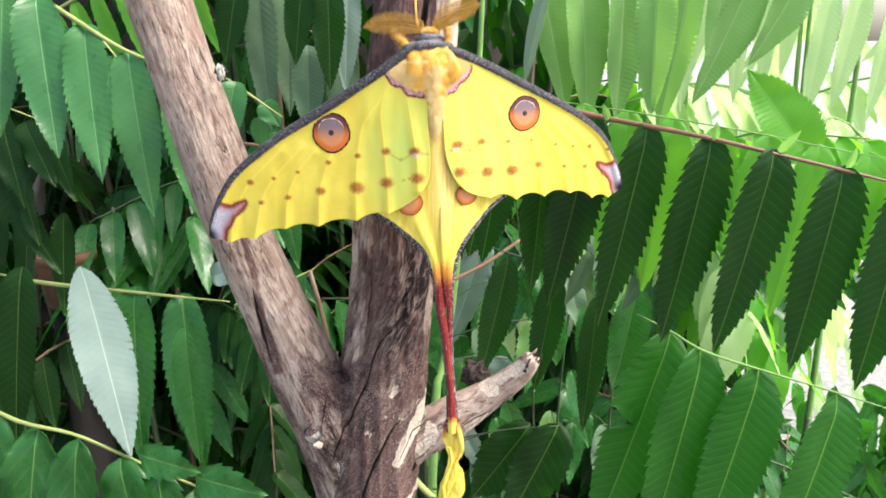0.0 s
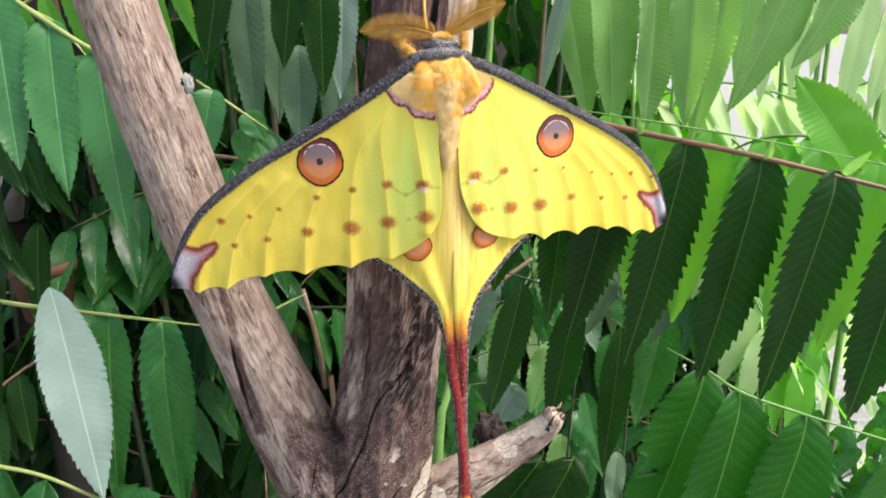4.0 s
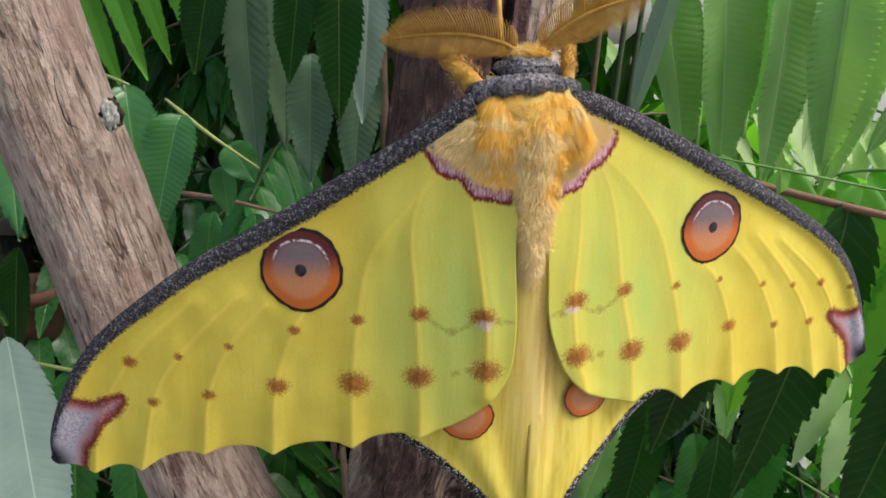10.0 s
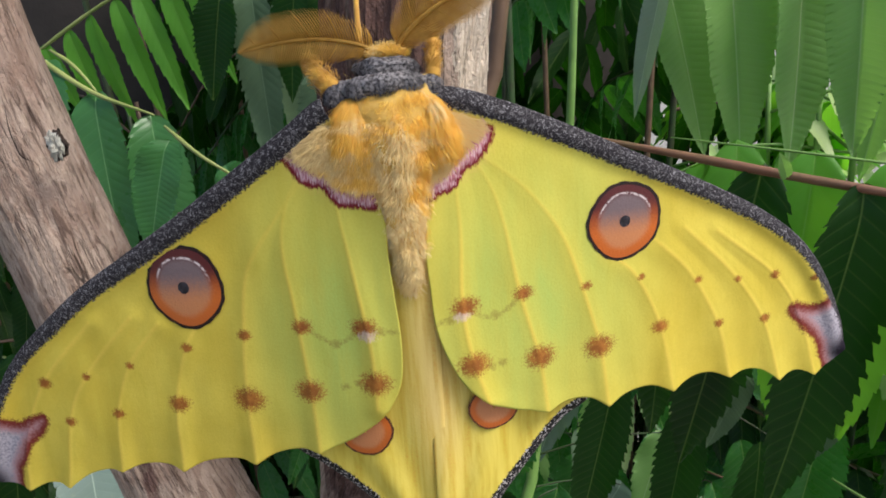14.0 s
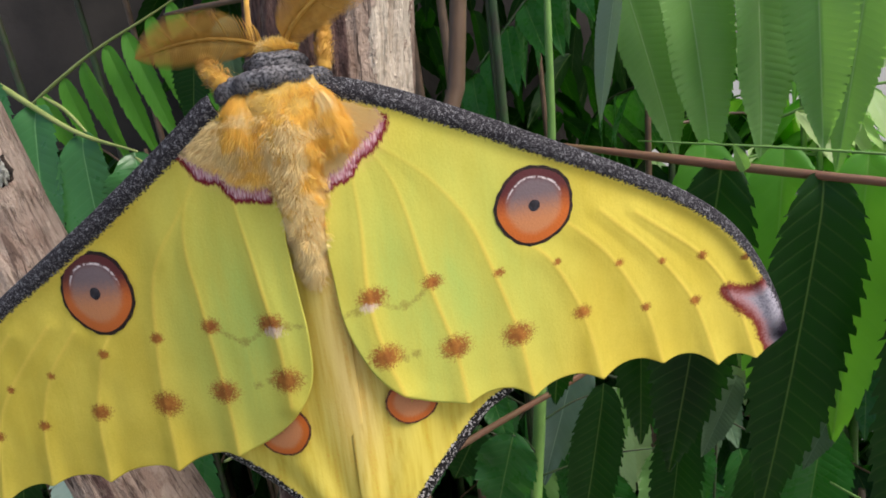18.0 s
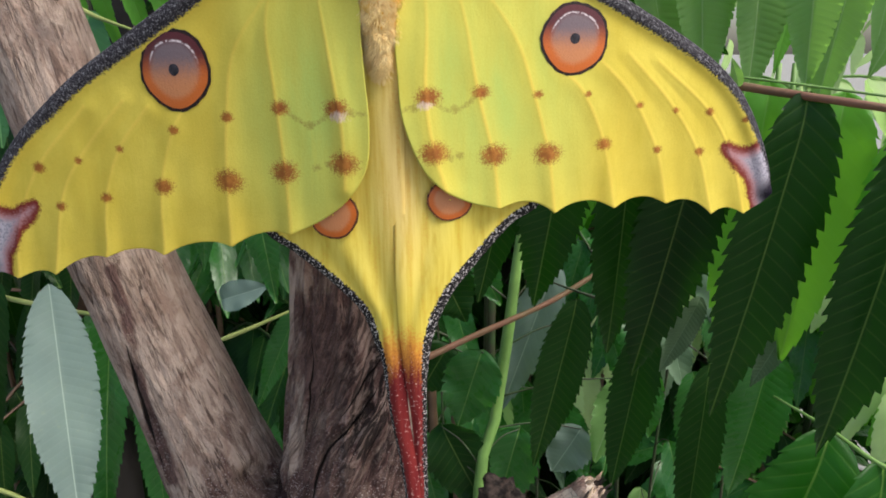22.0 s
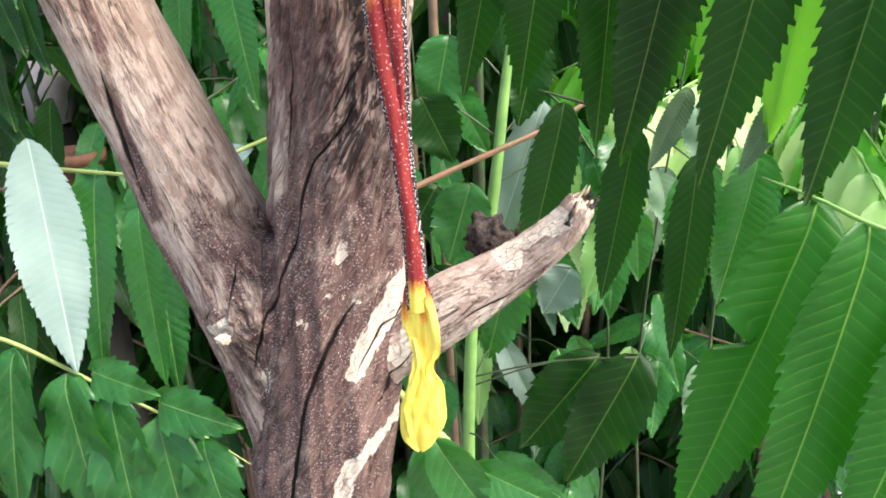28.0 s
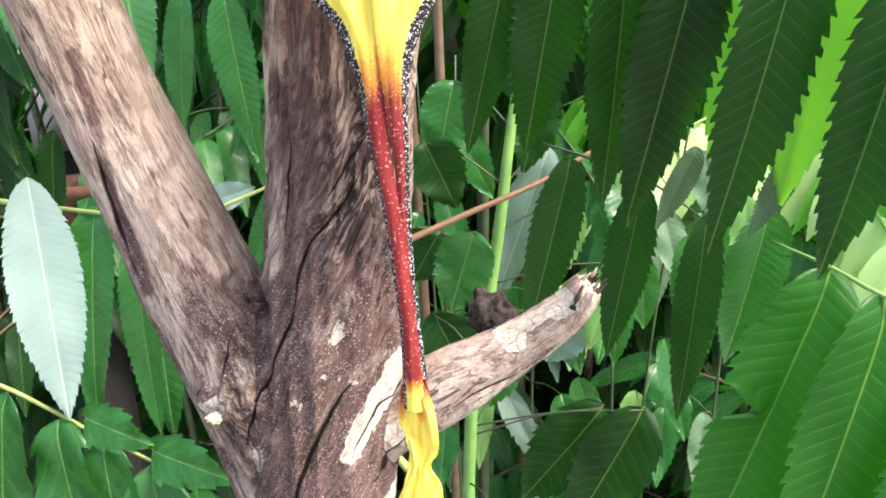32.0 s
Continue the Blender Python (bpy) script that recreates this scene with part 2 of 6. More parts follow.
    dark = m.mix(m.math("MULTIPLY", fleck, 0.62), dark, (0.60, 0.50, 0.465))
    # rugged plates of old bark, furrowed black between
    rug = m.attr("rug")
    furrow = m.step(m.math("ABSOLUTE", m.math("SUBTRACT", m.noise(m.scaled(g, (300, 62, 300)), 1.0, 4, 0.6, 0.8), 0.5)), 0.070, 0.028)
    dark = m.mix(m.math("MULTIPLY", m.math("MULTIPLY", m.step(plate, 0.46, 0.60), rug), 0.75), dark, (0.345, 0.255, 0.215))
    furrow = m.math("MULTIPLY", furrow, rug)
    dark = m.mix(m.math("MULTIPLY", furrow, 0.9), dark, (0.020, 0.013, 0.012))
    barkm = m.step(m.math("ADD", m.math("ADD", bark, m.math("MULTIPLY", m.math("SUBTRACT", broad, 0.5), 1.0)), m.math("MULTIPLY", m.math("SUBTRACT", tone, 0.5), 0.7)), 0.40, 0.60)
    base = m.mix(barkm, pale, dark)
    # bare patches where the outer layer has flaked off, their dry wood checked by fine cracks; one is painted light
    # high on the trunk
    ragged = m.math("ADD", m.math("MULTIPLY", m.math("SUBTRACT", m.noise(m.scaled(g, (210, 120, 210)), 1.0, 5, 0.65), 0.5), 1.5), m.math("MULTIPLY", m.math("SUBTRACT", dash, 0.5), 0.5))
    bare = m.step(m.math("ADD", m.attr("bare"), ragged), 0.55, 0.60)
    cream = m.mix(m.step(fine, 0.35, 0.75), (0.76, 0.65, 0.53), (0.56, 0.435, 0.34))
    check = m.step(m.voronoi(m.scaled(g, (430, 300, 430)), 1.0, "DISTANCE_TO_EDGE"), 0.045, 0.015)
    cream = m.mix(m.math("MULTIPLY", m.math("MULTIPLY", check, m.attr("fleck")), 0.55), cream, (0.14, 0.085, 0.065))
    base = m.mix(bare, base, cream)
    split = None
    for k in range(CRACKS):
        sep = m.n.new("ShaderNodeSeparateXYZ")
        m.put(sep.inputs[0], m.vec("crack_%d" % k))
        off = m.math("ADD", m.math("ABSOLUTE", sep.outputs[0]), m.math("MULTIPLY", m.math("SUBTRACT", mid, 0.5), 0.25))
        one = m.step(m.math("DIVIDE", off, m.math("MAXIMUM", sep.outputs[1], 0.001)), 1.15, 0.70)
        split = one if split is None else m.math("MAXIMUM", split, one)
    base = m.mix(m.math("MULTIPLY", split, 0.97), base, (0.010, 0.006, 0.005))
    m.color(base)
    cut = m.math("ADD", m.math("ADD", m.math("MULTIPLY", split, 1.6), m.math("MULTIPLY", furrow, 1.6)), m.math("MULTIPLY", m.math("ADD", m.math("MULTIPLY", m.math("MULTIPLY", many, 0.6), barkm), m.math("ADD", m.math("MULTIPLY", few, 0.5), m.math("MULTIPLY", streaks, 0.30))), 0.9))
    h = m.math("ADD", m.math("MULTIPLY", fine, 0.4), m.math("ADD", m.math("MULTIPLY", mid, 0.7), m.math("MULTIPLY", plate, 0.9)))
    h = m.math("SUBTRACT", m.math("ADD", h, m.math("ADD", m.math("MULTIPLY", dash, 0.6), m.math("MULTIPLY", grit, 0.35))), m.math("MULTIPLY", bare, 0.25))
    m.bump(m.math("SUBTRACT", m.math("ADD", h, m.math("MULTIPLY", fleck, 0.5)), cut), 0.85, 0.0016)
    return m.m


WOOD = wood_material()


def cut_wood():
    m = Mat("bare_broken_wood", rough=0.7, spec=0.3)
    p = m.coords()
    m.color(m.mix(m.step(m.noise(p, 160, 4), 0.35, 0.65), (0.66, 0.53, 0.38), (0.40, 0.27, 0.18)))
    m.bump(m.noise(p, 420, 3), 0.6, 0.001)
    return m.m


CUT = cut_wood()


def plain(name, c1, c2, scale, rough=0.7, bump=0.3, dist=0.001):
    m = Mat(name, rough=rough, spec=0.35)
    p = m.coords()
    m.color(m.mix(m.step(m.noise(p, scale, 4), 0.35, 0.65), c1, c2))
    m.bump(m.noise(p, scale * 7, 3), bump, dist)
    return m.m


LICHEN = plain("chalky_white_scar", (0.86, 0.84, 0.76), (0.70, 0.66, 0.57), 700, 0.85, 0.8, 0.002)
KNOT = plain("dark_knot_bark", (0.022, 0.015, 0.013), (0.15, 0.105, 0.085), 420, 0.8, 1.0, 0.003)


def wing_material():
    """Scaled membrane: yellow turning green towards the body, pale ribs, rusty spots that break up into single scales."""
    m = Mat("wing_membrane", rough=0.74, spec=0.12)
    p = m.coords()
    grain = m.noise(p, 2600, 2)
    speck = m.math("SUBTRACT", grain, 0.5)
    mott = m.noise(p, 90, 3)
    col = m.mix(m.step(mott, 0.3, 0.7), (0.81, 0.655, 0.108), (0.740, 0.580, 0.084))
    col = m.mix(m.step(m.noise(p, 24, 2), 0.42, 0.66, (0, 0.5)), col, (0.775, 0.555, 0.056))
    green = m.math("MULTIPLY", m.attr("green"), m.step(m.noise(m.scaled(p, (130, 130, 40)), 1.0, 3), 0.25, 0.6, (0.6, 1.0)))
    col = m.mix(green, col, (0.510, 0.655, 0.160))
    col = m.mix(m.math("MULTIPLY", m.attr("rib"), 0.78), col, (0.90, 0.68, 0.12))
    crease = m.noise(m.scaled(p, (420, 420, 50)), 1.0, 3, 0.6, 0.5)
    col = m.mix(m.step(crease, 0.52, 0.75, (0, 0.14)), col, (0.54, 0.44, 0.020))
    col = m.mix(m.step(crease, 0.44, 0.28, (0, 0.14)), col, (0.88, 0.78, 0.13))
    col = m.mix(m.step(grain, 0.3, 0.75, (0, 0.12)), col, (0.47, 0.39, 0.015))
    col = m.mix(m.step(m.math("ADD", m.attr("tan"), m.math("MULTIPLY", speck, 0.6)), 0.25, 0.85), col, (0.86, 0.63, 0.20))
    smudge = m.math("MULTIPLY", m.step(m.math("ADD", m.attr("smudge"), m.math("MULTIPLY", m.math("SUBTRACT", m.noise(p, 2200, 2), 0.5), 1.1)), 0.30, 0.95), 0.62)
    col = m.mix(smudge, col, (0.33, 0.24, 0.055))
    spot = m.step(m.math("ADD", m.attr("spot"), m.math("MULTIPLY", m.math("SUBTRACT", m.noise(p, 3000, 2), 0.5), 1.25)), 0.26, 0.92)
    col = m.mix(m.math("MULTIPLY", spot, 0.86), col, m.mix(m.step(m.noise(p, 700, 2), 0.4, 0.62), (0.27, 0.042, 0.018), (0.40, 0.100, 0.026)))
    bloom = m.step(m.math("ADD", m.attr("bloom"), m.math("MULTIPLY", m.math("SUBTRACT", m.noise(m.scaled(p, (2600, 1, 1200)), 1.0, 2), 0.5), 1.5)), 0.30, 0.95)
    col = m.mix(m.math("MULTIPLY", bloom, 0.72), col, (0.80, 0.62, 0.52))
    td = m.math("ADD", m.math("ADD", m.attr("tipd"), m.math("MULTIPLY", speck, 1.8)), m.math("MULTIPLY", m.math("SUBTRACT", m.noise(p, 260, 2), 0.5), 1.6))
    lilac = m.mix(m.step(td, 1.6, 3.6), (0.50, 0.27, 0.28), m.mix(m.step(m.noise(p, 2600, 2), 0.35, 0.7), (0.55, 0.50, 0.56), (0.30, 0.28, 0.34)))
    patch = m.mix(m.step(td, 0.6, 2.4), (0.215, 0.036, 0.026), lilac)
    patch = m.mix(m.step(m.math("ADD", m.attr("tipk"), m.math("MULTIPLY", speck, 2.2)), 4.8, 1.2), patch, (0.020, 0.016, 0.026))
    col = m.mix(m.step(td, -0.45, 0.55), col, patch)
    hair = m.math("MULTIPLY", m.math("SUBTRACT", m.noise(m.scaled(p, (4200, 1, 900)), 1.0, 2), 0.5), 1.6)
    bd = m.math("ADD", m.attr("redband"), hair)
    pink = m.mix(m.step(bd, -0.45, 0.25), (0.20, 0.014, 0.024), m.mix(m.step(m.noise(m.scaled(p, (3800, 1, 700)), 1.0, 1), 0.40, 0.62), (0.52, 0.20, 0.25), (0.78, 0.56, 0.60)))
    band = m.math("MULTIPLY", m.step(bd, -1.15, -0.55), m.step(bd, 2.30, 1.3))
    col = m.mix(band, col, pink)
    pale = m.math("ADD", m.math("MULTIPLY", m.noise(m.scaled(p, (4600, 4600, 6800)), 1.0, 1), 0.60), m.math("MULTIPLY", m.noise(p, 1700, 2), 0.40))
    dark = m.mix(m.step(pale, 0.50, 0.66), (0.024, 0.021, 0.025), (0.265, 0.255, 0.27))
    edge = m.step(m.math("ADD", m.attr("costa"), m.math("MULTIPLY", speck, 0.75)), 0.40, 0.60)
    col = m.mix(edge, col, dark)
    m.color(col)
    m.bump(m.math("ADD", m.math("MULTIPLY", grain, 0.5), m.math("MULTIPLY", crease, 0.6)), 0.16, 0.0004)
    m.translucent(m.math("MULTIPLY", m.math("SUBTRACT", 1.0, edge), 0.16), col)
    return m.m


WING = wing_material()


def tail_material():
    """The long tails: yellow above, deep red below with pale single scales, black grainy outer rim."""
    m = Mat("tail_membrane", rough=0.62, spec=0.22)
    p = m.coords()
    grain = m.noise(p, 2300, 2)
    speck = m.math("SUBTRACT", grain, 0.5)
    streak = m.noise(m.scaled(p, (900, 900, 60)), 1.0, 3)
    col = m.mix(m.step(streak, 0.3, 0.7), (0.86, 0.70, 0.13), (0.74, 0.56, 0.070))
    col = m.mix(m.math("MULTIPLY", m.attr("soft"), 0.75), col, m.mix(m.step(streak, 0.40, 0.62), (0.92, 0.68, 0.28), (0.83, 0.56, 0.17)))
    red = m.math("ADD", m.attr("red"), m.math("ADD", m.math("MULTIPLY", speck, 0.45), m.math("MULTIPLY", m.math("SUBTRACT", streak, 0.5), 0.6)))
    col = m.mix(m.step(red, 0.02, 0.42, (0, 0.85)), col, (0.72, 0.24, 0.035))
    red = m.step(red, 0.30, 0.85)
    rust = m.mix(m.step(streak, 0.3, 0.7), (0.27, 0.030, 0.026), (0.175, 0.014, 0.016))
    rust = m.mix(m.step(m.noise(p, 1900, 1), 0.64, 0.70, (0, 0.65)), rust, (0.70, 0.46, 0.40))
    col = m.mix(red, col, rust)
    dark = m.mix(m.step(m.noise(p, 2500, 1), 0.57, 0.63), (0.010, 0.008, 0.009), (0.55, 0.51, 0.50))
    edge = m.step(m.math("ADD", m.attr("costa"), m.math("MULTIPLY", speck, 1.0)), 0.42, 0.58)
    m.color(m.mix(edge, col, dark))
    m.bump(m.math("ADD", m.math("MULTIPLY", grain, 0.4), m.math("MULTIPLY", streak, 0.7)), 0.22, 0.0004)
    m.translucent(m.math("MULTIPLY", m.math("SUBTRACT", 1.0, edge), 0.14), col)
    return m.m


TAIL = tail_material()


def scale_material(name, c1, c2, scale=900, rough=0.6, sheen=0.0, glow=0.0):
    m = Mat(name, rough=rough, spec=0.3)
    p = m.coords()
    m.color(m.mix(m.step(m.noise(p, scale, 3), 0.35, 0.65), c1, c2))
    m.bump(m.noise(p, scale * 2, 2), 0.3, 0.0003)
    m.b.inputs["Sheen Weight"].default_value = sheen
    if glow:
        m.translucent(glow, c1)
    return m.m


EYE_RIM = scale_material("eyespot_black_rim", (0.012, 0.008, 0.007), (0.030, 0.012, 0.010))
EYE_RIM_SOFT = scale_material("hind_eyespot_brown_rim", (0.16, 0.060, 0.022), (0.09, 0.030, 0.016))
EYE_PUPIL = scale_material("eyespot_pupil", (0.012, 0.010, 0.014), (0.04, 0.035, 0.045))


def eye_material():
    """The iris of an eyespot: a maroon upper crescent, smoky lilac middle, orange lower half."""
    m = Mat("eyespot_iris", rough=0.30, spec=0.5)
    p = m.coords()
    up, r = m.attr("up"), m.attr("radius")
    speck = m.math("MULTIPLY", m.math("SUBTRACT", m.noise(p, 2400, 2), 0.5), 0.5)
    inner = m.mix(m.step(m.math("ADD", up, m.math("MULTIPLY", speck, 0.5)), -0.45, 0.40), (0.56, 0.215, 0.085), (0.165, 0.115, 0.125))
    ring = m.mix(m.step(m.math("ADD", up, m.math("MULTIPLY", speck, 0.5)), -0.35, 0.55), (0.56, 0.125, 0.014), (0.085, 0.007, 0.009))
    col = m.mix(m.step(m.math("ADD", r, m.math("MULTIPLY", speck, 0.25)), 0.60, 0.82), inner, ring)
    # a broken white glint of the sky, painted along the upper iris
    glint = m.math("MULTIPLY", m.step(m.math("ABSOLUTE", m.math("SUBTRACT", r, 0.74)), 0.0, 0.045, (1, 0)), m.step(up, 0.1, 0.5))
    col = m.mix(m.math("MULTIPLY", m.math("MULTIPLY", glint, m.step(m.noise(p, 1500, 2), 0.36, 0.52)), 0.9), col, (0.80, 0.70, 0.70))
    m.color(col)
    m.bump(m.noise(p, 2400, 2), 0.25, 0.0003)
    return m.m


EYE = eye_material()
FUR = scale_material("golden_fur", (0.88, 0.60, 0.16), (0.78, 0.48, 0.10), 500, 0.7, 0.4, 0.3)


def mixed_fur():
    """Golden hair with cream tufts, paler single hairs and a few grey-brown ones."""
    m = Mat("mixed_golden_fur", rough=0.65, spec=0.3)
    p = m.coords()
    cream = m.step(m.math("ADD", m.noise(p, 230, 3), m.attr("cream")), 0.50, 0.72)
    col = m.mix(m.island(), m.mix(cream, (0.96, 0.72, 0.20), (0.96, 0.85, 0.54)), m.mix(cream, (0.94, 0.66, 0.15), (0.95, 0.79, 0.44)))
    col = m.mix(m.step(m.noise(p, 420, 2), 0.68, 0.75, (0, 0.55)), col, (0.24, 0.15, 0.075))
    m.color(col)
    m.translucent(0.6, col)
    return m.m


FUR_MIX = mixed_fur()
COLLAR = scale_material("dark_collar_scales", (0.030, 0.026, 0.030), (0.25, 0.235, 0.245), 2200, 0.6)
ORANGE = scale_material("antenna_orange", (0.66, 0.37, 0.075), (0.54, 0.28, 0.050), 700, 0.55, 0.0, 0.25)
LEG = scale_material("leg_orange_fur", (0.62, 0.34, 0.045), (0.50, 0.25, 0.035), 700, 0.65, 0.3)


# ---- building helpers ----
def from_arrays(name, verts, faces, material, parent=None, label="", attrs=None, smooth=True):
    me = bpy.data.meshes.new(name)
    me.from_pydata([tuple(v) for v in verts], [], [tuple(q) for q in faces])
    me.materials.append(material)
    if smooth:
        me.polygons.foreach_set("use_smooth", [True] * len(me.polygons))
    for key, values in (attrs or {}).items():
        if np.ndim(values) == 2:
            me.attributes.new(key, "FLOAT_VECTOR", "POINT").data.foreach_set("vector", np.ascontiguousarray(values, np.float32).ravel())
        else:
            me.attributes.new(key, "FLOAT", "POINT").data.foreach_set("value", np.ascontiguousarray(values, np.float32))
    me.update()
    ob = new(name, me)
    if parent is not None:
        ob.parent = parent
    if label:
        tagged(ob, label)
    return ob


def part(name, bm, material, parent, label=""):
    me = bpy.data.meshes.new(name)
    bm.to_mesh(me)
    bm.free()
    me.materials.append(material)
    me.polygons.foreach_set("use_smooth", [True] * len(me.polygons))
    ob = new(name, me)
    if parent is not None:
        ob.parent = parent
    if label:
        tagged(ob, label)
    return ob


def thing(name, at, label, category, group="", kind=""):
    ob = new(name)
    ob.location = at
    ob.empty_display_size = 0.02
    return tagged(ob, label, category, group, kind)


def grid_faces(rows, cols, wrap=False):
    out = []
    for i in range(rows - 1):
        for j in range(cols if wrap else cols - 1):
            k = (j + 1) % cols
            out.append((i * cols + j, i * cols + k, (i + 1) * cols + k, (i + 1) * cols + j))
    return out


def smooth_line(points, n):
    """n points evenly spread along a smooth curve through the given ones."""
    p = np.array(points, float)
    q = np.vstack([2 * p[0] - p[1], p, 2 * p[-1] - p[-2]])
    out = []
    for i in range(len(p) - 1):
        t = np.linspace(0, 1, 24, endpoint=False)[:, None]
        a, b, c, d = q[i], q[i + 1], q[i + 2], q[i + 3]
        out.append(0.5 * (2 * b + (c - a) * t + (2 * a - 5 * b + 4 * c - d) * t**2 + (3 * b - a - 3 * c + d) * t**3))
    out = np.vstack(out + [p[-1:]])
    s = np.r_[0, np.cumsum(np.linalg.norm(np.diff(out, axis=0), axis=1))]
    return np.stack([np.interp(np.linspace(0, s[-1], n), s, out[:, k]) for k in range(out.shape[1])], 1)


def even(line, n):
    s = np.r_[0, np.cumsum(np.linalg.norm(np.diff(line, axis=0), axis=1))]
    return np.stack([np.interp(np.linspace(0, s[-1], n), s, line[:, k]) for k in range(line.shape[1])], 1)


def tube(points, radii, n=10, seg=40, wobble=0.0, seed=0):
    """Vertices and faces of a tapered tube along a smooth curve."""
    line = smooth_line(points, seg)
    r = np.interp(np.linspace(0, 1, seg), np.linspace(0, 1, len(radii)), radii)
    rng = np.random.default_rng(seed)
    verts = []
    side = None
    for i in range(seg):
        d = line[min(i + 1, seg - 1)] - line[max(i - 1, 0)]
        d /= np.linalg.norm(d)
        if side is None:
            side = np.cross(d, (0.31, 0.77, 0.55))
        side = side - d * (side @ d)
        side /= np.linalg.norm(side)
        up = np.cross(d, side)
        k = r[i] * (1 + wobble * rng.normal())
        for j in range(n):
            t = 2 * math.pi * j / n
            verts.append(line[i] + k * (math.cos(t) * side + math.sin(t) * up))
    faces = grid_faces(seg, n, True)
    faces += [tuple(range(n))[::-1], tuple((seg - 1) * n + j for j in range(n))]
    return np.array(verts), faces


def stem(name, points, radii, material, parent=None, label="", n=10, seg=40, seed=0):
    v, q = tube(points, radii, n, seg, 0.03, seed)
    return from_arrays(name, v, q, material, parent, label)


def inside(p, ring):
    """Which 2D points lie within a closed outline."""
    hit = np.zeros(len(p), bool)
    for a, b in zip(ring, np.roll(ring, -1, axis=0)):
        if a[1] != b[1]:
            hit ^= ((a[1] > p[:, 1]) != (b[1] > p[:, 1])) & (p[:, 0] < (b[0] - a[0]) * (p[:, 1] - a[1]) / (b[1] - a[1]) + a[0])
    return hit


def near_line(p, line):
    """Distance of 2D points p from a polyline."""
    best = np.full(len(p), 1e9)
    for a, b in zip(line[:-1], line[1:]):
        ab = b - a
        t = np.clip(((p - a) @ ab) / (ab @ ab), 0, 1)
        best = np.minimum(best, np.linalg.norm(p - a - t[:, None] * ab, axis=1))
    return best


def value_noise(p, seed=0):
    """Smooth noise in -1..1 at many 3D points at once."""
    p = np.asarray(p, float)
    i = np.floor(p).astype(np.int64)
    f = p - i
    f = f * f * (3 - 2 * f)

    def h(x, y, z):
        n = (x * 374761393 + y * 668265263 + z * 2147483647 + seed * 974711) & 0x7FFFFFFF
        n = ((n ^ (n >> 13)) * 1274126177) & 0x7FFFFFFF
        return ((n ^ (n >> 16)) & 0xFFFF) / 32767.5 - 1

    out = 0
    for dx in (0, 1):
        for dy in (0, 1):
            for dz in (0, 1):
                w = (f[:, 0] if dx else 1 - f[:, 0]) * (f[:, 1] if dy else 1 - f[:, 1]) * (f[:, 2] if dz else 1 - f[:, 2])
                out = out + w * h(i[:, 0] + dx, i[:, 1] + dy, i[:, 2] + dz)
    return out


# ---- leaves ----
def blade(length, width, teeth=16, droop=0.06, fold=0.25, wave=0.02, seed=0, fine=True, twist=0.0, notch=0.15, point=1.4, tear=0.0):
    """A toothed lance-shaped leaflet: base at the origin, along +y, upper face to +z."""
    rng = np.random.default_rng(seed)
    per = 6 if fine else 3
    rows = teeth * per + 1
    half = 8 if fine else 3
    u = np.linspace(0, 1, rows)
    body = np.maximum(u, 1e-6) ** (0.38 if point > 1.3 else 0.66) * (1 - u ** point) ** 0.95
    body = body / body.max() + 0.008
    verts, vein = [], []
    ph = rng.uniform(0, 6, 4)
    for i in range(rows):
        saw = ((i % per) / per)
        cut = 1 - notch * (1 - saw) * (1 - 0.35 * u[i]) + 0.015 * rng.normal()
        for j in range(-half, half + 1):
            s = j / half
            w = 0.5 * width * body[i] * (1 + (cut - 1) * abs(s) ** 3)
            if tear and s > 0:
                # a piece is torn out of one side
                w *= 1 - 0.85 * math.exp(-((u[i] - tear - 0.05 * abs(s)) / 0.034) ** 2)
            x = s * w
            y = length * u[i] - 0.10 * width * abs(s) * 0.2 + (0.32 * length / teeth * saw * abs(s) ** 6 if 0 < i < rows - 1 else 0)
            z = fold * abs(x) * (1 - 0.5 * u[i]) - droop * length * u[i] ** 2 - 0.10 * width * max(0.0, 1 - u[i] / 0.12) ** 2
            z += wave * width * math.sin(ph[0] + 9 * u[i] + 2 * s) * abs(s) + 0.6 * wave * width * math.sin(ph[1] + 17 * u[i]) * s
            # side ribs run forward from the midrib; the blade swells between them
            k = abs((u[i] * teeth * 1.1 - 2.2 * abs(s) * body[i]) % 1.0 - 0.5)
            rib = math.exp(-(k / 0.16) ** 2) * (0.55 if 0 < abs(s) < 0.95 else 0)
            z += (0.008 * width) * (1 - rib) * min(1, abs(s) * 3)
            t = twist * u[i]
            verts.append((x * math.cos(t) - z * math.sin(t) * 0.3, y, z + x * math.sin(t)))
            vein.append((u[i] * teeth * 1.1, abs(s) * body[i]))
    return np.array(verts), grid_faces(rows, 2 * half + 1), np.array(vein)


def leaf_frame(base, tip, face):
    """The turn that lays a blade from base to tip with its upper side to face."""
    y = (Vector(tip) - Vector(base)).normalized()
    z = Vector(face)
    z = (z - y * z.dot(y)).normalized()
    x = y.cross(z)
    m = Matrix((x, y, z)).transposed().to_4x4()
    return m


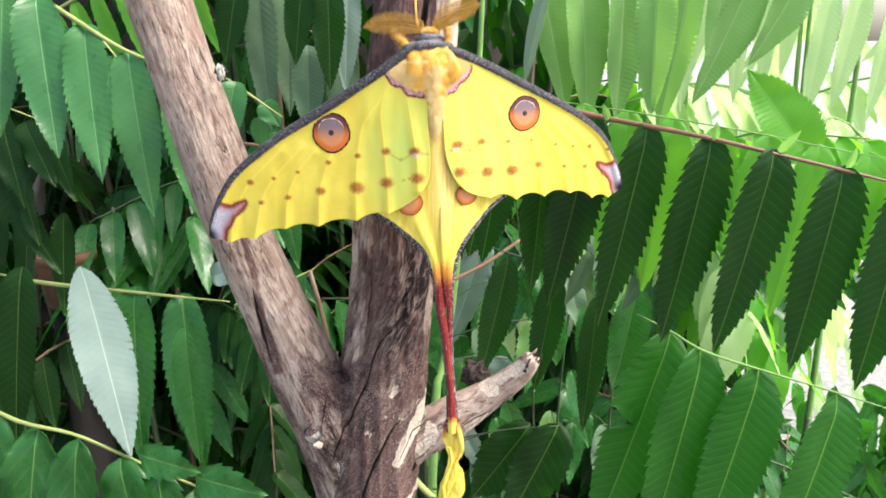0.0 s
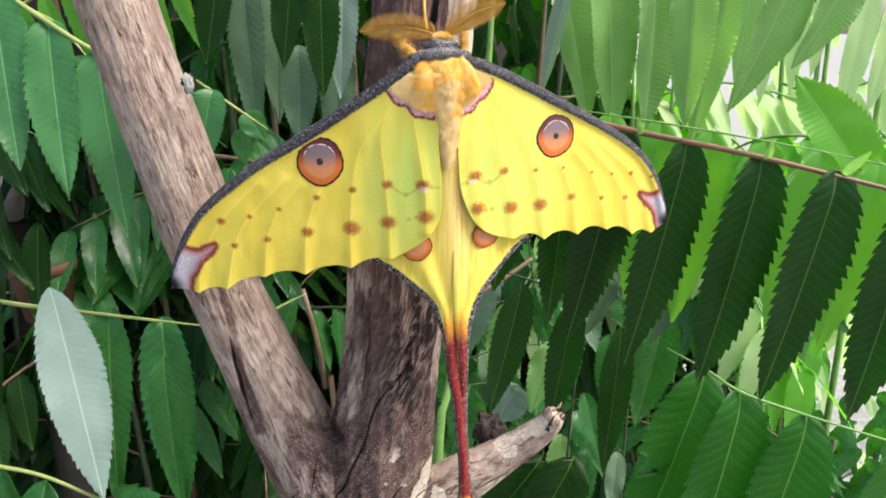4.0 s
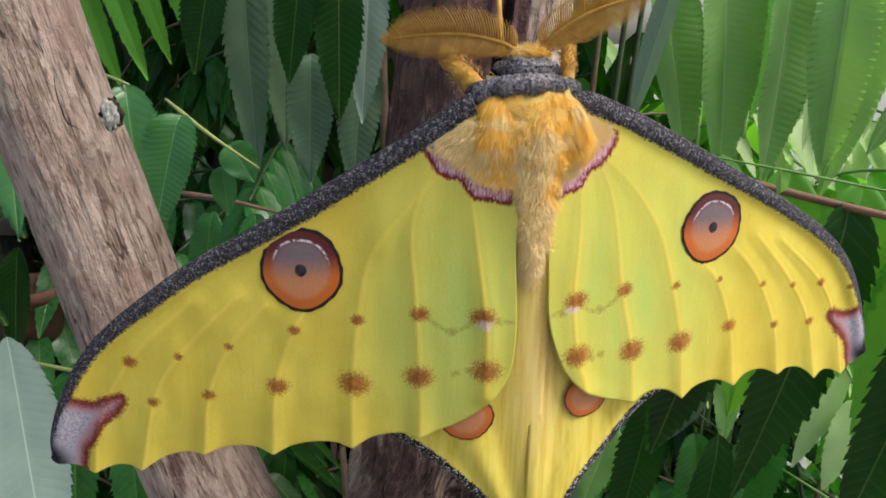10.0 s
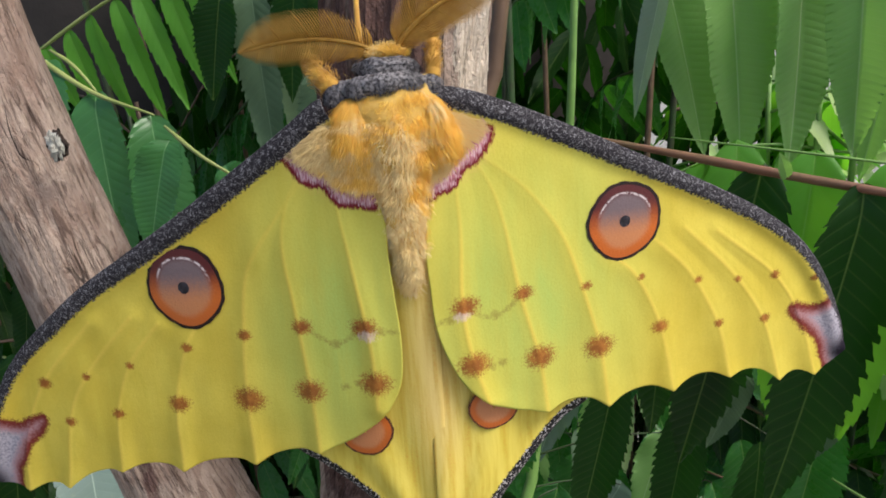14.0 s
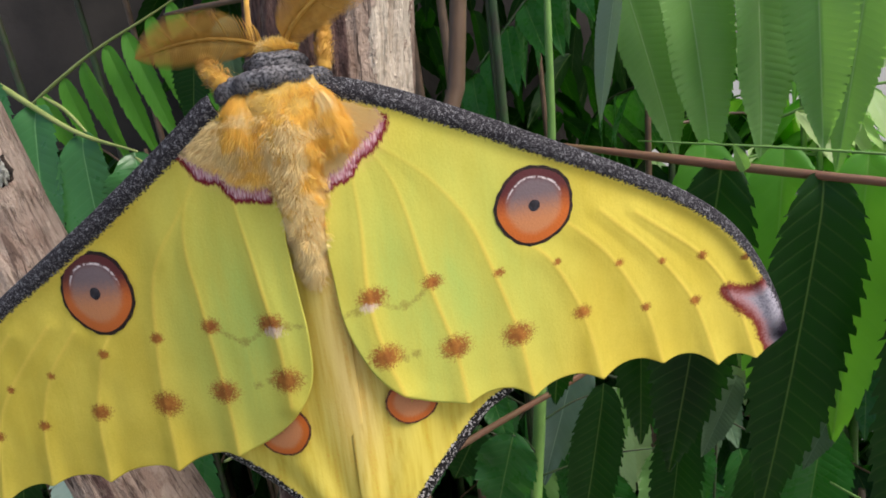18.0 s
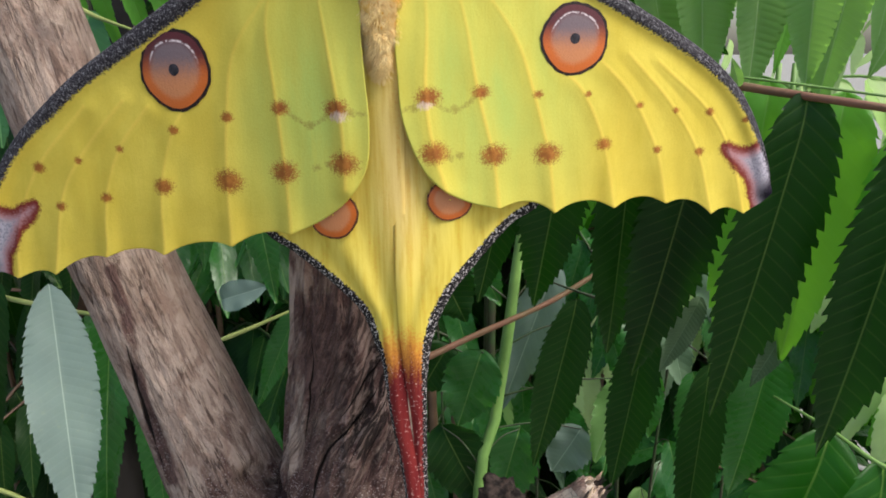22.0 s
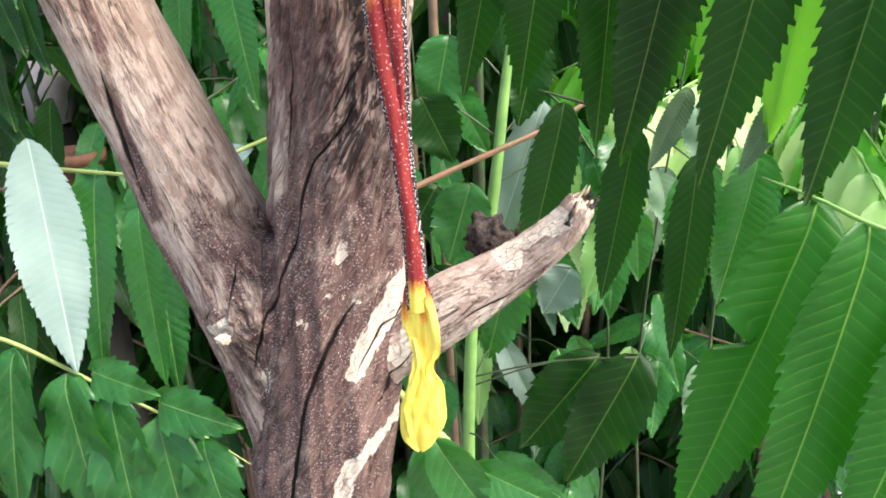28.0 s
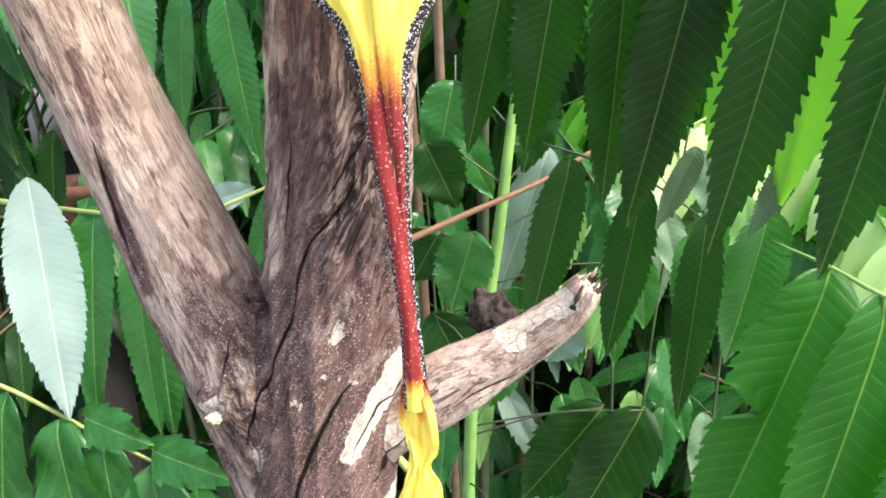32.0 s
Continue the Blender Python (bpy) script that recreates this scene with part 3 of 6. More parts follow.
def leaflet(parent, base, tip, width, material, face=(0, -1, 0.35), seed=0, droop=0.07, fold=0.25, wave=0.03, teeth=20, label="", fine=True, twist=0.0, notch=0.15, point=1.4, tear=0.0):
    """One leaflet under its frond, given in world metres."""
    o = Vector(parent.location)
    length = (Vector(tip) - Vector(base)).length
    v, q, vein = blade(length * (1 + droop * droop), width, teeth, droop, fold, wave, seed, fine, twist, notch, point, tear)
    m = leaf_frame(base, tip, face)
    back = Matrix.Rotation(math.atan(droop), 4, "X")
    ob = from_arrays("leaflet", v, q, material, parent, label, {"vein": vein[:, 0], "across": vein[:, 1]})
    ob.matrix_basis = Matrix.Translation(Vector(base) - o) @ m @ back
    return ob


def frond(label, rachis, radius, stem_mat, leaves, group="fronds round the branch", turn=0.22, **kw):
    """A compound leaf: a rachis with its leaflets. leaves: base, tip, width, material and extras."""
    ob = thing("sumac_frond", rachis[0], label, "leaf frond", group)
    o = np.array(rachis[0])
    stem("rachis", [np.array(p) - o for p in rachis], [radius * 0.5, radius, radius * 0.8, radius * 0.6, radius * 0.25], stem_mat, ob, "", 8, 30)
    for i, (bx, by, bz, tx, ty, tz, w, mat, *extra) in enumerate(leaves):
        opts = dict(kw, seed=len(bpy.data.objects))
        wind = np.random.default_rng(900 + i + len(bpy.data.objects))
        opts["face"] = np.array(kw.get("face", (0, -1, 0.35))) + (wind.uniform(-turn, turn), 0, wind.uniform(-turn, turn) * 0.6)
        for e in extra:
            opts.update(e)
        leaflet(ob, (bx, by, bz), (tx, ty, tz), w, mat, **opts)
    return ob


# ---- the large structure ----
def ground():
    n = 60
    xs = np.sign(np.linspace(-1, 1, n)) * np.abs(np.linspace(-1, 1, n)) ** 3 * 400
    v = [(x, y, 0.012 * math.sin(3 * x) * math.cos(2 * y) if abs(x) < 6 and abs(y) < 6 else 0.0) for x in xs for y in xs]
    m = plain("gravel", (0.34, 0.33, 0.30), (0.25, 0.24, 0.215), 40, 0.85, 0.6, 0.004)
    ob = from_arrays("ground", v, grid_faces(n, n), m)
    tagged(ob, "pale grey gravel ground under the plants", "ground", kind="structure")


ground()


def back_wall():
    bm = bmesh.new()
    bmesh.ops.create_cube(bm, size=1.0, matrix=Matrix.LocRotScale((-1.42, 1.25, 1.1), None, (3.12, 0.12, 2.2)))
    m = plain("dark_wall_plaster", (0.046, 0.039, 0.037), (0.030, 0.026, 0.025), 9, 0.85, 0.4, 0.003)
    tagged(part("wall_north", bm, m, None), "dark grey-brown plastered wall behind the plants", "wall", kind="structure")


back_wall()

# ---- the dead branch ----
TRUNK = [(-0.052, 0.300, 0.84), (-0.0415, 0.296, 0.950), (-0.0335, 0.297, 1.012), (-0.0265, 0.298, 1.066), (-0.0215, 0.297, 1.115), (-0.0105, 0.296, 1.215), (0.003, 0.296, 1.33)]
TRUNK_R = [0.0235, 0.0215, 0.0225, 0.0190, 0.0176, 0.0170, 0.016]
LIMB = [(-0.0400, 0.298, 0.962), (-0.0520, 0.297, 1.015), (-0.0690, 0.296, 1.058), (-0.0885, 0.295, 1.113), (-0.1032, 0.295, 1.170), (-0.1145, 0.295, 1.215), (-0.140, 0.296, 1.33)]
LIMB_R = [0.0190, 0.0178, 0.0150, 0.0132, 0.0128, 0.0130, 0.013]
STUB = [(-0.020, 0.298, 1.006), (0.002, 0.296, 1.0225), (0.0219, 0.295, 1.0365), (0.0365, 0.293, 1.0500), (0.0418, 0.2915, 1.0585)]
STUB_R = [0.0110, 0.0105, 0.0086, 0.0062, 0.0040]


def dead_branch():
    ob = thing("dead_branch", (-0.052, 0.300, 0.0), "weathered grey-brown forked dead branch with a broken side stub", "branch")
    o = np.array((-0.052, 0.300, 0.0))
    rough = bpy.data.meshes.new("rough")
    vs, qs = [], []
    for line, r in ((TRUNK, TRUNK_R), (LIMB, LIMB_R), (STUB, STUB_R)):
        v, q = tube(line, r, 28, 90)
        k = len(vs)
        vs += [tuple(p) for p in v]
        qs += [tuple(i + k for i in f) for f in q]
    rough.from_pydata(vs, [], qs)
    tmp = new("rough", rough)
    rm = tmp.modifiers.new("r", "REMESH")
    rm.mode, rm.voxel_size = "VOXEL", 0.0007
    sm = tmp.modifiers.new("s", "SMOOTH")
    sm.factor, sm.iterations = 0.5, 44
    bpy.context.view_layer.update()
    dg = bpy.context.evaluated_depsgraph_get()
    me = bpy.data.meshes.new_from_object(tmp.evaluated_get(dg))
    bpy.data.objects.remove(tmp)
    n = len(me.vertices)
    p = np.empty(n * 3)
    me.vertices.foreach_get("co", p)
    p = p.reshape(-1, 3)
    nor = np.empty(n * 3)
    me.vertices.foreach_get("normal", nor)
    nor = nor.reshape(-1, 3)
    # grain coordinates: round and along the nearest limb
    best, along, round_, cross, which = np.full(n, 1e9), np.zeros(n), np.zeros(n), np.zeros((n, 3)), np.zeros(n, int)
    for w, (line, r) in enumerate(((TRUNK, TRUNK_R), (LIMB, LIMB_R), (STUB, STUB_R))):
        c = smooth_line(line, 120)
        rr = np.interp(np.linspace(0, 1, 120), np.linspace(0, 1, len(r)), r)
        s = np.r_[0, np.cumsum(np.linalg.norm(np.diff(c, axis=0), axis=1))]
        for i in range(0, n, 20000):
            d = np.linalg.norm(p[i : i + 20000, None] - c[None], axis=2) / rr[None]
            k = d.argmin(1)
            m = d[np.arange(len(k)), k]
            better = m < best[i : i + 20000]
            idx = np.where(better)[0]
            best[i + idx] = m[idx]
            off = p[i + idx] - c[k[idx]]
            tan_ = np.gradient(c, axis=0)[k[idx]]
            tan_ /= np.linalg.norm(tan_, axis=1)[:, None]
            run = (off * tan_).sum(1)
            off = off - run[:, None] * tan_
            along[i + idx] = s[k[idx]] + run + w * 1.7
            round_[i + idx] = np.arctan2(off[:, 1], off[:, 0])
            cross[i + idx] = off
            which[i + idx] = w
    # the grain of the lower trunk runs aslant round it
    turn = np.where(which == 0, -17.0 * np.minimum(along, 0.27), 0.0)
    grain = np.stack([cross[:, 0] * np.cos(turn) - cross[:, 1] * np.sin(turn), along, cross[:, 0] * np.sin(turn) + cross[:, 1] * np.cos(turn) + 0.02 * which], 1)
    # relief: long furrows, lumps and a few deep cracks that follow the grain
    lump = value_noise(np.stack([p[:, 0] * 45, p[:, 1] * 45, p[:, 2] * 28], 1), 3)
    twistv = np.stack([np.cos(round_ + along * 3) * 4.2, np.sin(round_ + along * 3) * 4.2, along * 14], 1)
    furrow = value_noise(twistv, 5) + 0.5 * value_noise(twistv * 2.1, 6)
    fine = value_noise(np.stack([np.cos(round_) * 15, np.sin(round_) * 15, along * 60], 1), 8)
    flat = p[:, [0, 2]] + 0.00035 * np.stack([value_noise(p * 260, 21), value_noise(p * 260, 22)], 1)
    facing = np.clip(-nor[:, 1] * 2 - 0.2, 0, 1)
    crack, splits = np.zeros(n), []
    # lines of the long splits in the x-z plane, with their half widths in millimetres
    for line, wide in (
        ([(-0.0181, 1.0343), (-0.0212, 1.0302), (-0.0257, 1.0230), (-0.0310, 1.0130), (-0.0350, 1.0027), (-0.0385, 0.9910), (-0.0429, 0.9723), (-0.0464, 0.9544), (-0.049, 0.935)], 0.62),
        ([(-0.0130, 1.0908), (-0.0191, 1.0811), (-0.0272, 1.0720), (-0.0310, 1.0640), (-0.0333, 1.0560), (-0.0377, 1.0447), (-0.0421, 1.0345), (-0.0464, 1.0250), (-0.0496, 1.0175), (-0.0530, 1.0060)], 0.38),
        ([(-0.0103, 1.1020), (-0.0148, 1.0948), (-0.0201, 1.0867), (-0.0249, 1.0796)], 0.34),
        ([(-0.0071, 1.0313), (-0.0100, 1.0250), (-0.0137, 1.0218), (-0.0183, 1.0153), (-0.0220, 1.0079)], 0.34),
        ([(-0.0043, 1.0157), (-0.0101, 1.0076), (-0.0132, 1.0055), (-0.0153, 1.0006), (-0.0199, 0.9934)], 0.40),
        ([(0.0031, 1.0205), (0.0120, 1.0263), (0.0200, 1.0302), (0.0259, 1.0335), (0.0311, 1.0364)], 0.26),
        ([(-0.0010, 1.2350), (-0.0060, 1.2150), (-0.0088, 1.1980), (-0.0105, 1.1750), (-0.0120, 1.1500)], 1.10),
        ([(-0.0828, 1.0978), (-0.0821, 1.0861), (-0.0808, 1.0770), (-0.0796, 1.0707), (-0.0770, 1.0600)], 0.85),
        ([(-0.0590, 1.0330), (-0.0640, 1.0250), (-0.0600, 1.0205), (-0.0540, 1.0245)], 0.40),
        ([(-0.0520, 1.0480), (-0.0545, 1.0380), (-0.0560, 1.0270)], 0.35),
        ([(-0.0300, 1.1100), (-0.0320, 1.0900), (-0.0350, 1.0700)], 0.18),
        ([(-0.0260, 1.0250), (-0.0330, 1.0080), (-0.0400, 0.9850), (-0.0440, 0.9600)], 0.20),
        ([(-0.1012, 1.1966), (-0.1009, 1.1914), (-0.0992, 1.1856), (-0.0968, 1.1827), (-0.0969, 1.1784)], 0.13),
    ):
        c = smooth_line(line, 50)
        d = near_line(flat, c)
        k = np.argmin(np.linalg.norm(flat[:, None] - c[None, ::2], axis=2), axis=1) * 2
        run = np.gradient(c, axis=0)[k]
        side = np.sign(run[:, 0] * (flat - c[k])[:, 1] - run[:, 1] * (flat - c[k])[:, 0])
        end = np.minimum(np.linalg.norm(flat - c[0], axis=1), np.linalg.norm(flat - c[-1], axis=1))
        inner = (k > 0) & (k < 48)
        half = wide * np.clip(end / 0.012, 0.0, 1) * inner * (facing > 0.05)
        splits.append(np.stack([side * d * 1000, half, 0 * d], 1))
        crack = np.maximum(crack, np.exp(-(d / (0.0005 + wide * 0.0004)) ** 2) * facing * np.clip(end / 0.012, 0, 1) * min(1.0, wide * 2))
    ridged = 1 - np.abs(value_noise(np.stack([np.cos(round_ + along * 4) * 7, np.sin(round_ + along * 4) * 7, along * 22], 1), 15)) * 2
    flake = np.clip(value_noise(np.stack([np.cos(round_) * 9, np.sin(round_) * 9, along * 75], 1), 16) * 3, -1, 1)
    rugged = np.where(which == 0, 1.0, 0.35)
    move = 0.0011 * lump + 0.0009 * furrow * rugged + 0.0006 * ridged * rugged + 0.0004 * flake * rugged + 0.0003 * fine - 0.0014 * crack
    burl = np.exp(-(np.linalg.norm((p[:, [0, 2]] - (-0.0540, 1.0265)) / (0.0085, 0.0080), axis=1)) ** 2) * facing
    knob = 1 - np.abs(value_noise(p * 210, 61)) * 1.6 + 0.6 * value_noise(p * 420, 62)
    hollow = np.exp(-(near_line(p[:, [0, 2]], np.array([(-0.0532, 1.0566), (-0.0505, 1.0534), (-0.0467, 1.0505)])) / 0.0024) ** 2) * facing
    rug_at = np.exp(-(near_line(p[:, [0, 2]], np.array([(-0.0075, 1.125), (-0.0120, 1.098), (-0.0190, 1.072)])) / 0.0100) ** 2) * facing
    rugged_plates = rug_at * 0.0012 * np.clip(2.5 * value_noise(np.stack([p[:, 0] * 330 - p[:, 2] * 120, p[:, 1] * 200, p[:, 2] * 75], 1), 65), -1, 0.6)
    move = move + burl * (0.0020 + 0.0036 * knob) + rugged_plates - 0.006 * hollow
    p2 = p + nor * move[:, None]
    mid_x = np.interp(p[:, 2], [q[2] for q in TRUNK], [q[0] for q in TRUNK])
    # pale wood along the trunk's right edge, side light added to its colour
    lit_strip = np.clip((p[:, 0] - mid_x - np.interp(p[:, 2], (1.10, 1.15, 1.19), (0.0155, 0.0115, 0.0075))) / 0.002, 0, 1) * np.clip((p[:, 2] - 1.06) / 0.03, 0, 1)
    smooth_side = np.clip((mid_x - 0.006 - p[:, 0]) / 0.004, 0, 1) * np.clip((p[:, 2] - 1.045) / 0.02, 0, 1) * np.clip((1.19 - p[:, 2]) / 0.03, 0, 1)
    bark = np.where(which == 0, 0.92 - 1.25 * lit_strip - 0.42 * smooth_side, np.where(which == 1, 0.10, 0.40))
    bark = bark + 0.46 * np.clip((1.105 - p[:, 2]) / 0.060, 0, 1) * (which == 1)
    # a darker stained band beside the long crack of the limb
    stain = near_line(p[:, [0, 2]], smooth_line(np.array([(-0.0845, 1.118), (-0.0816, 1.0997), (-0.0784, 1.0742), (-0.0740, 1.0580)]), 30))
    bark = bark + 0.55 * np.exp(-(stain / 0.0026) ** 2) * (which == 1)
    bare = np.zeros(n)
    for line, wide, top in (
        ([(-0.0066, 1.0378), (-0.0107, 1.0312), (-0.0141, 1.0243), (-0.0181, 1.0179), (-0.0208, 1.0112)], 0.0042, 1.05), ([(-0.0051, 1.0227), (-0.0065, 1.0169), (-0.0098, 1.0116)], 0.0044, 1.0),
        ([(-0.0068, 0.9959), (-0.0146, 0.9888), (-0.0201, 0.9837), (-0.0259, 0.9753), (-0.0287, 0.9647), (-0.0314, 0.9500)], 0.0030, 0.95), ([(-0.0229, 1.0503), (-0.0229, 1.0460)], 0.0032, 0.62), ([(-0.0367, 1.0288), (-0.0341, 1.0276)], 0.0030, 0.60), ([(-0.0266, 1.0359), (-0.0228, 1.0354)], 0.0024, 0.66), ([(-0.0209, 1.0331), (-0.0162, 1.0315)], 0.0020, 0.5),
        # the patch rising from (0.001, 1.175) lifts that lit edge by colour
        ([(-0.0480, 1.0105), (-0.0502, 1.0011)], 0.0030, 0.55), ([(-0.0061, 1.0841), (-0.0051, 1.0656), (-0.0048, 1.0535), (-0.0052, 1.040)], 0.0026, 0.50), ([(0.001, 1.175), (0.0035, 1.20), (0.008, 1.25)], 0.0060, 0.80), ([(-0.0253, 1.0893), (-0.0263, 1.0867)], 0.003, 0.6),
        ([(0.0190, 1.0452), (0.0205, 1.0438), (0.0222, 1.0428)], 0.0036, 1.6), ([(0.0232, 1.0452), (0.0276, 1.0475), (0.0319, 1.0506)], 0.0020, 1.0), ([(0.0345, 1.0520), (0.0359, 1.0534), (0.0369, 1.0544)], 0.0030, 1.6), ([(0.0405, 1.0590), (0.0418, 1.0605)], 0.0020, 0.9), ([(0.004, 1.018), (0.018, 1.0265), (0.034, 1.039)], 0.0026, 0.55),
        ([(-0.050, 1.008), (-0.047, 0.985)], 0.0028, 0.4), ([(-0.0605, 1.0240), (-0.0560, 1.0250)], 0.0028, 1.1),
    ):
        bare = np.maximum(bare, top * np.exp(-(near_line(flat, smooth_line(line, 20)) / wide) ** 2) * np.clip(0.9 - nor[:, 1] * 2, 0, 1))
    me.vertices.foreach_set("co", (p2 - o).ravel())
    me.attributes.new("grain", "FLOAT_VECTOR", "POINT").data.foreach_set("vector", grain.astype(np.float32).ravel())
    rug = np.maximum(np.exp(-(near_line(p[:, [0, 2]], np.array([(-0.0075, 1.125), (-0.0120, 1.098), (-0.0190, 1.072)])) / 0.0100) ** 2), 0.8 * np.exp(-(near_line(p[:, [0, 2]], np.array([(-0.050, 1.040), (-0.054, 1.020), (-0.052, 1.000)])) / 0.006) ** 2)) * (which < 2)
    for key, val in (("rug", rug), ("bark", bark), ("bare", bare), ("fleck", np.clip((1.095 - p[:, 2]) / 0.04, 0.12, 1))):
        me.attributes.new(key, "FLOAT", "POINT").data.foreach_set("value", val.astype(np.float32))
    for k, val in enumerate(splits):
        me.attributes.new("crack_%d" % k, "FLOAT_VECTOR", "POINT").data.foreach_set("vector", val.astype(np.float32).ravel())
    me.materials.clear()
    me.materials.append(WOOD)
    me.polygons.foreach_set("use_smooth", [True] * len(me.polygons))
    me.update()
    wood = new("forked_wood", me)
    wood.parent = ob
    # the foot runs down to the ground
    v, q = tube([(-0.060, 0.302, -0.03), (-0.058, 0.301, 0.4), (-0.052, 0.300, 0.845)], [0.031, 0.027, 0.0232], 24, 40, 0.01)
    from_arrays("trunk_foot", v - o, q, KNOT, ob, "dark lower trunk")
    # knot on the stub, ring scar, pale scar on the limb
    lumpy("knot", (0.0160, 0.303, 1.0440), (0.0064, 0.0050, 0.0066), KNOT, ob, o, 4, 0.42, "rough dark bark knot")
    lumpy("branch_scar", (-0.0568, 0.2738, 1.0228), (0.0020, 0.0018, 0.0013), CUT, ob, o, 5, 0.45, "pale curled flake of broken wood")
    lumpy("scar_rim", (-0.0888, 0.2838, 1.1872), (0.0018, 0.0007, 0.0031), KNOT, ob, o, 7, 0.6, "dark rim of lifted bark")
    lumpy("scar", (-0.0886, 0.2829, 1.1873), (0.0014, 0.0011, 0.0024), LICHEN, ob, o, 6, 0.75, "small chalky white scar")
    rng = np.random.default_rng(4)
    for i in range(22):
        c = np.array((0.0420, 0.2905, 1.0588)) + rng.normal(0, 1, 3) * (0.0016, 0.0018, 0.0012)
        d = np.array((0.55, -0.1, 0.9)) + rng.normal(0, 0.25, 3)
        v, q = tube([c - 0.003 * d, c, c + 0.0014 * d], [0.0008, 0.0006, 0.00015], 5, 6, 0.25, i)
        from_arrays("splinter", v - o, q, KNOT if i % 3 else CUT, ob)
    return ob


def lumpy(name, c, size, material, parent, o, seed, rough, label=""):
    bm = bmesh.new()
    bmesh.ops.create_icosphere(bm, subdivisions=4, radius=1.0)
    p = np.array([v.co[:] for v in bm.verts])
    k = 1 + rough * value_noise(p * 2.2 + 9, seed) + 0.5 * rough * value_noise(p * 6 + 3, seed + 1)
    for v, a, s in zip(bm.verts, p, k):
        v.co = Vector(a * s * size) + Vector(c) - Vector(o)
    return part(name, bm, material, parent, label)


dead_branch()

# ---- the moth ----
MOTH = np.array((0.0, 0.2425, 1.13))


def left_plane(x, z):
    return 0.0006 - 0.022 * x


def right_plane(x, z):
    return -0.0005 + 0.5356 * x + 0.08 * z


def scallops(tips, dip):
    """A margin of shallow bows between the tips of the ribs."""
    out = []
    for a, b in zip(tips[:-1], tips[1:]):
        a, b = np.array(a, float), np.array(b, float)
        d = b - a
        n = np.array((-d[1], d[0])) / np.linalg.norm(d)
        if n[1] < 0:
            n = -n
        t = np.linspace(0, 1, 12, endpoint=False)[:, None]
        out.append(a + d * t + n * dip * np.linalg.norm(d) * 4 * t * (1 - t))
    return np.vstack(out + [np.array(tips[-1:], float)])


def forewing(parent, side, costa, inner, tips, end, dip, plane, spots, ribs, band, tan_c, tip_edge, depth, green_c, eye):
    """One forewing in millimetres of its own plane; costa and hind margin both run from the body to the tip."""
    nu, nv = 300, 120
    top = smooth_line(costa, nu)
    low = np.vstack([smooth_line(inner, 60)[:-1], scallops(tips, dip), smooth_line([tips[-1]] + end, 14)[1:]])
    low = even(low, nu)
    # the grid: hind margin points drawn towards the middle so that lines fan out from the body
    v = np.linspace(0, 1, nv)
    pts = top[:, None] * (1 - v)[None, :, None] + low[:, None] * v[None, :, None]
    pts = pts.reshape(-1, 2)
    rib = np.zeros(len(pts))
    for line in ribs:
        d = near_line(pts, smooth_line(line, 30))
        rib = np.maximum(rib, np.exp(-(d / 0.26) ** 2))
    d_low = near_line(pts, low[::3])
    y = plane(pts[:, 0] / 1000, pts[:, 1] / 1000) * 1000
    wide = np.zeros(len(pts))
    for line in ribs:
        wide = np.maximum(wide, np.exp(-(near_line(pts, smooth_line(line, 30)) / 1.9) ** 2))
    fade = np.clip((60 - pts[:, 1]) / 24, 0.25, 1)
    rib, wide = rib * fade, wide * fade
    calm = 1 - np.exp(-(np.linalg.norm(pts - eye, axis=1) / 8.0) ** 6)
    y = y + calm * (-0.14 * rib - 0.38 * wide) + 0.30 * calm * value_noise(np.c_[pts * 0.09, pts[:, :1] * 0], 2) + 0.09 * calm * value_noise(np.c_[pts * (0.34, 0.16), pts[:, :1] * 0], 12)
    y = y + 0.0042 * np.maximum(0, 12 - d_low) ** 2 * (1 - wide) - 0.05 * np.maximum(0, 3 - d_low)
    d_top = near_line(pts, top[::3])
    y = y - 1.1 * np.exp(-((d_top - 1.6) / 1.6) ** 2)
    # markings as fields; the material breaks them up into scales
    spot = np.zeros(len(pts))
    for sx, sz, r in spots:
        q = (pts - (sx, sz)) / (r * 1.15, r * 0.92)
        spot = np.maximum(spot, np.clip(1.25 - np.linalg.norm(q, axis=1) * 0.85, 0, 1))
    wav = np.exp(-(near_line(pts, smooth_line(band["wave"], 20)) / 0.7) ** 2) * 0.62
    smudge = wav * 1.2
    for sx, sz, r in band["smudges"]:
        smudge = np.maximum(smudge, np.clip(1.1 - np.linalg.norm((pts - (sx, sz)) / (r, r * 0.8), axis=1), 0, 1))
    bloom = np.zeros(len(pts))
    for sx, sz, r in band["blooms"]:
        bloom = np.maximum(bloom, np.clip(1.2 - np.linalg.norm((pts - (sx, sz)) / (r * 1.3, r * 0.8), axis=1), 0, 1))
    s_top = np.linspace(0, 1, nu)
    width = np.interp(s_top, (0, 0.3, 0.62, 0.85, 0.95, 1.0), depth)
    costa_f = np.repeat(width, nv) - d_top
    costa_f = np.clip(0.5 + costa_f * 0.45, 0, 1)
    red_line = smooth_line(band["red"], 60)
    red_line = red_line + 0.35 * np.sin(np.linspace(0, 17, 60))[:, None] * (0.3, 1.0)
    near = red_line[np.argmin(np.linalg.norm(pts[:, None] - red_line[None, ::4], axis=2), axis=1) * 4]
    inward = np.linalg.norm(pts - tan_c[0], axis=1) < np.linalg.norm(near - tan_c[0], axis=1)
    redband = near_line(pts, red_line) * np.where(inward, 1, -1)
    tan_f = np.clip(1.2 - np.linalg.norm((pts - tan_c[0]) / tan_c[1], axis=1) * 0.7, 0, 1)
    edge_line = smooth_line(tip_edge, 60)
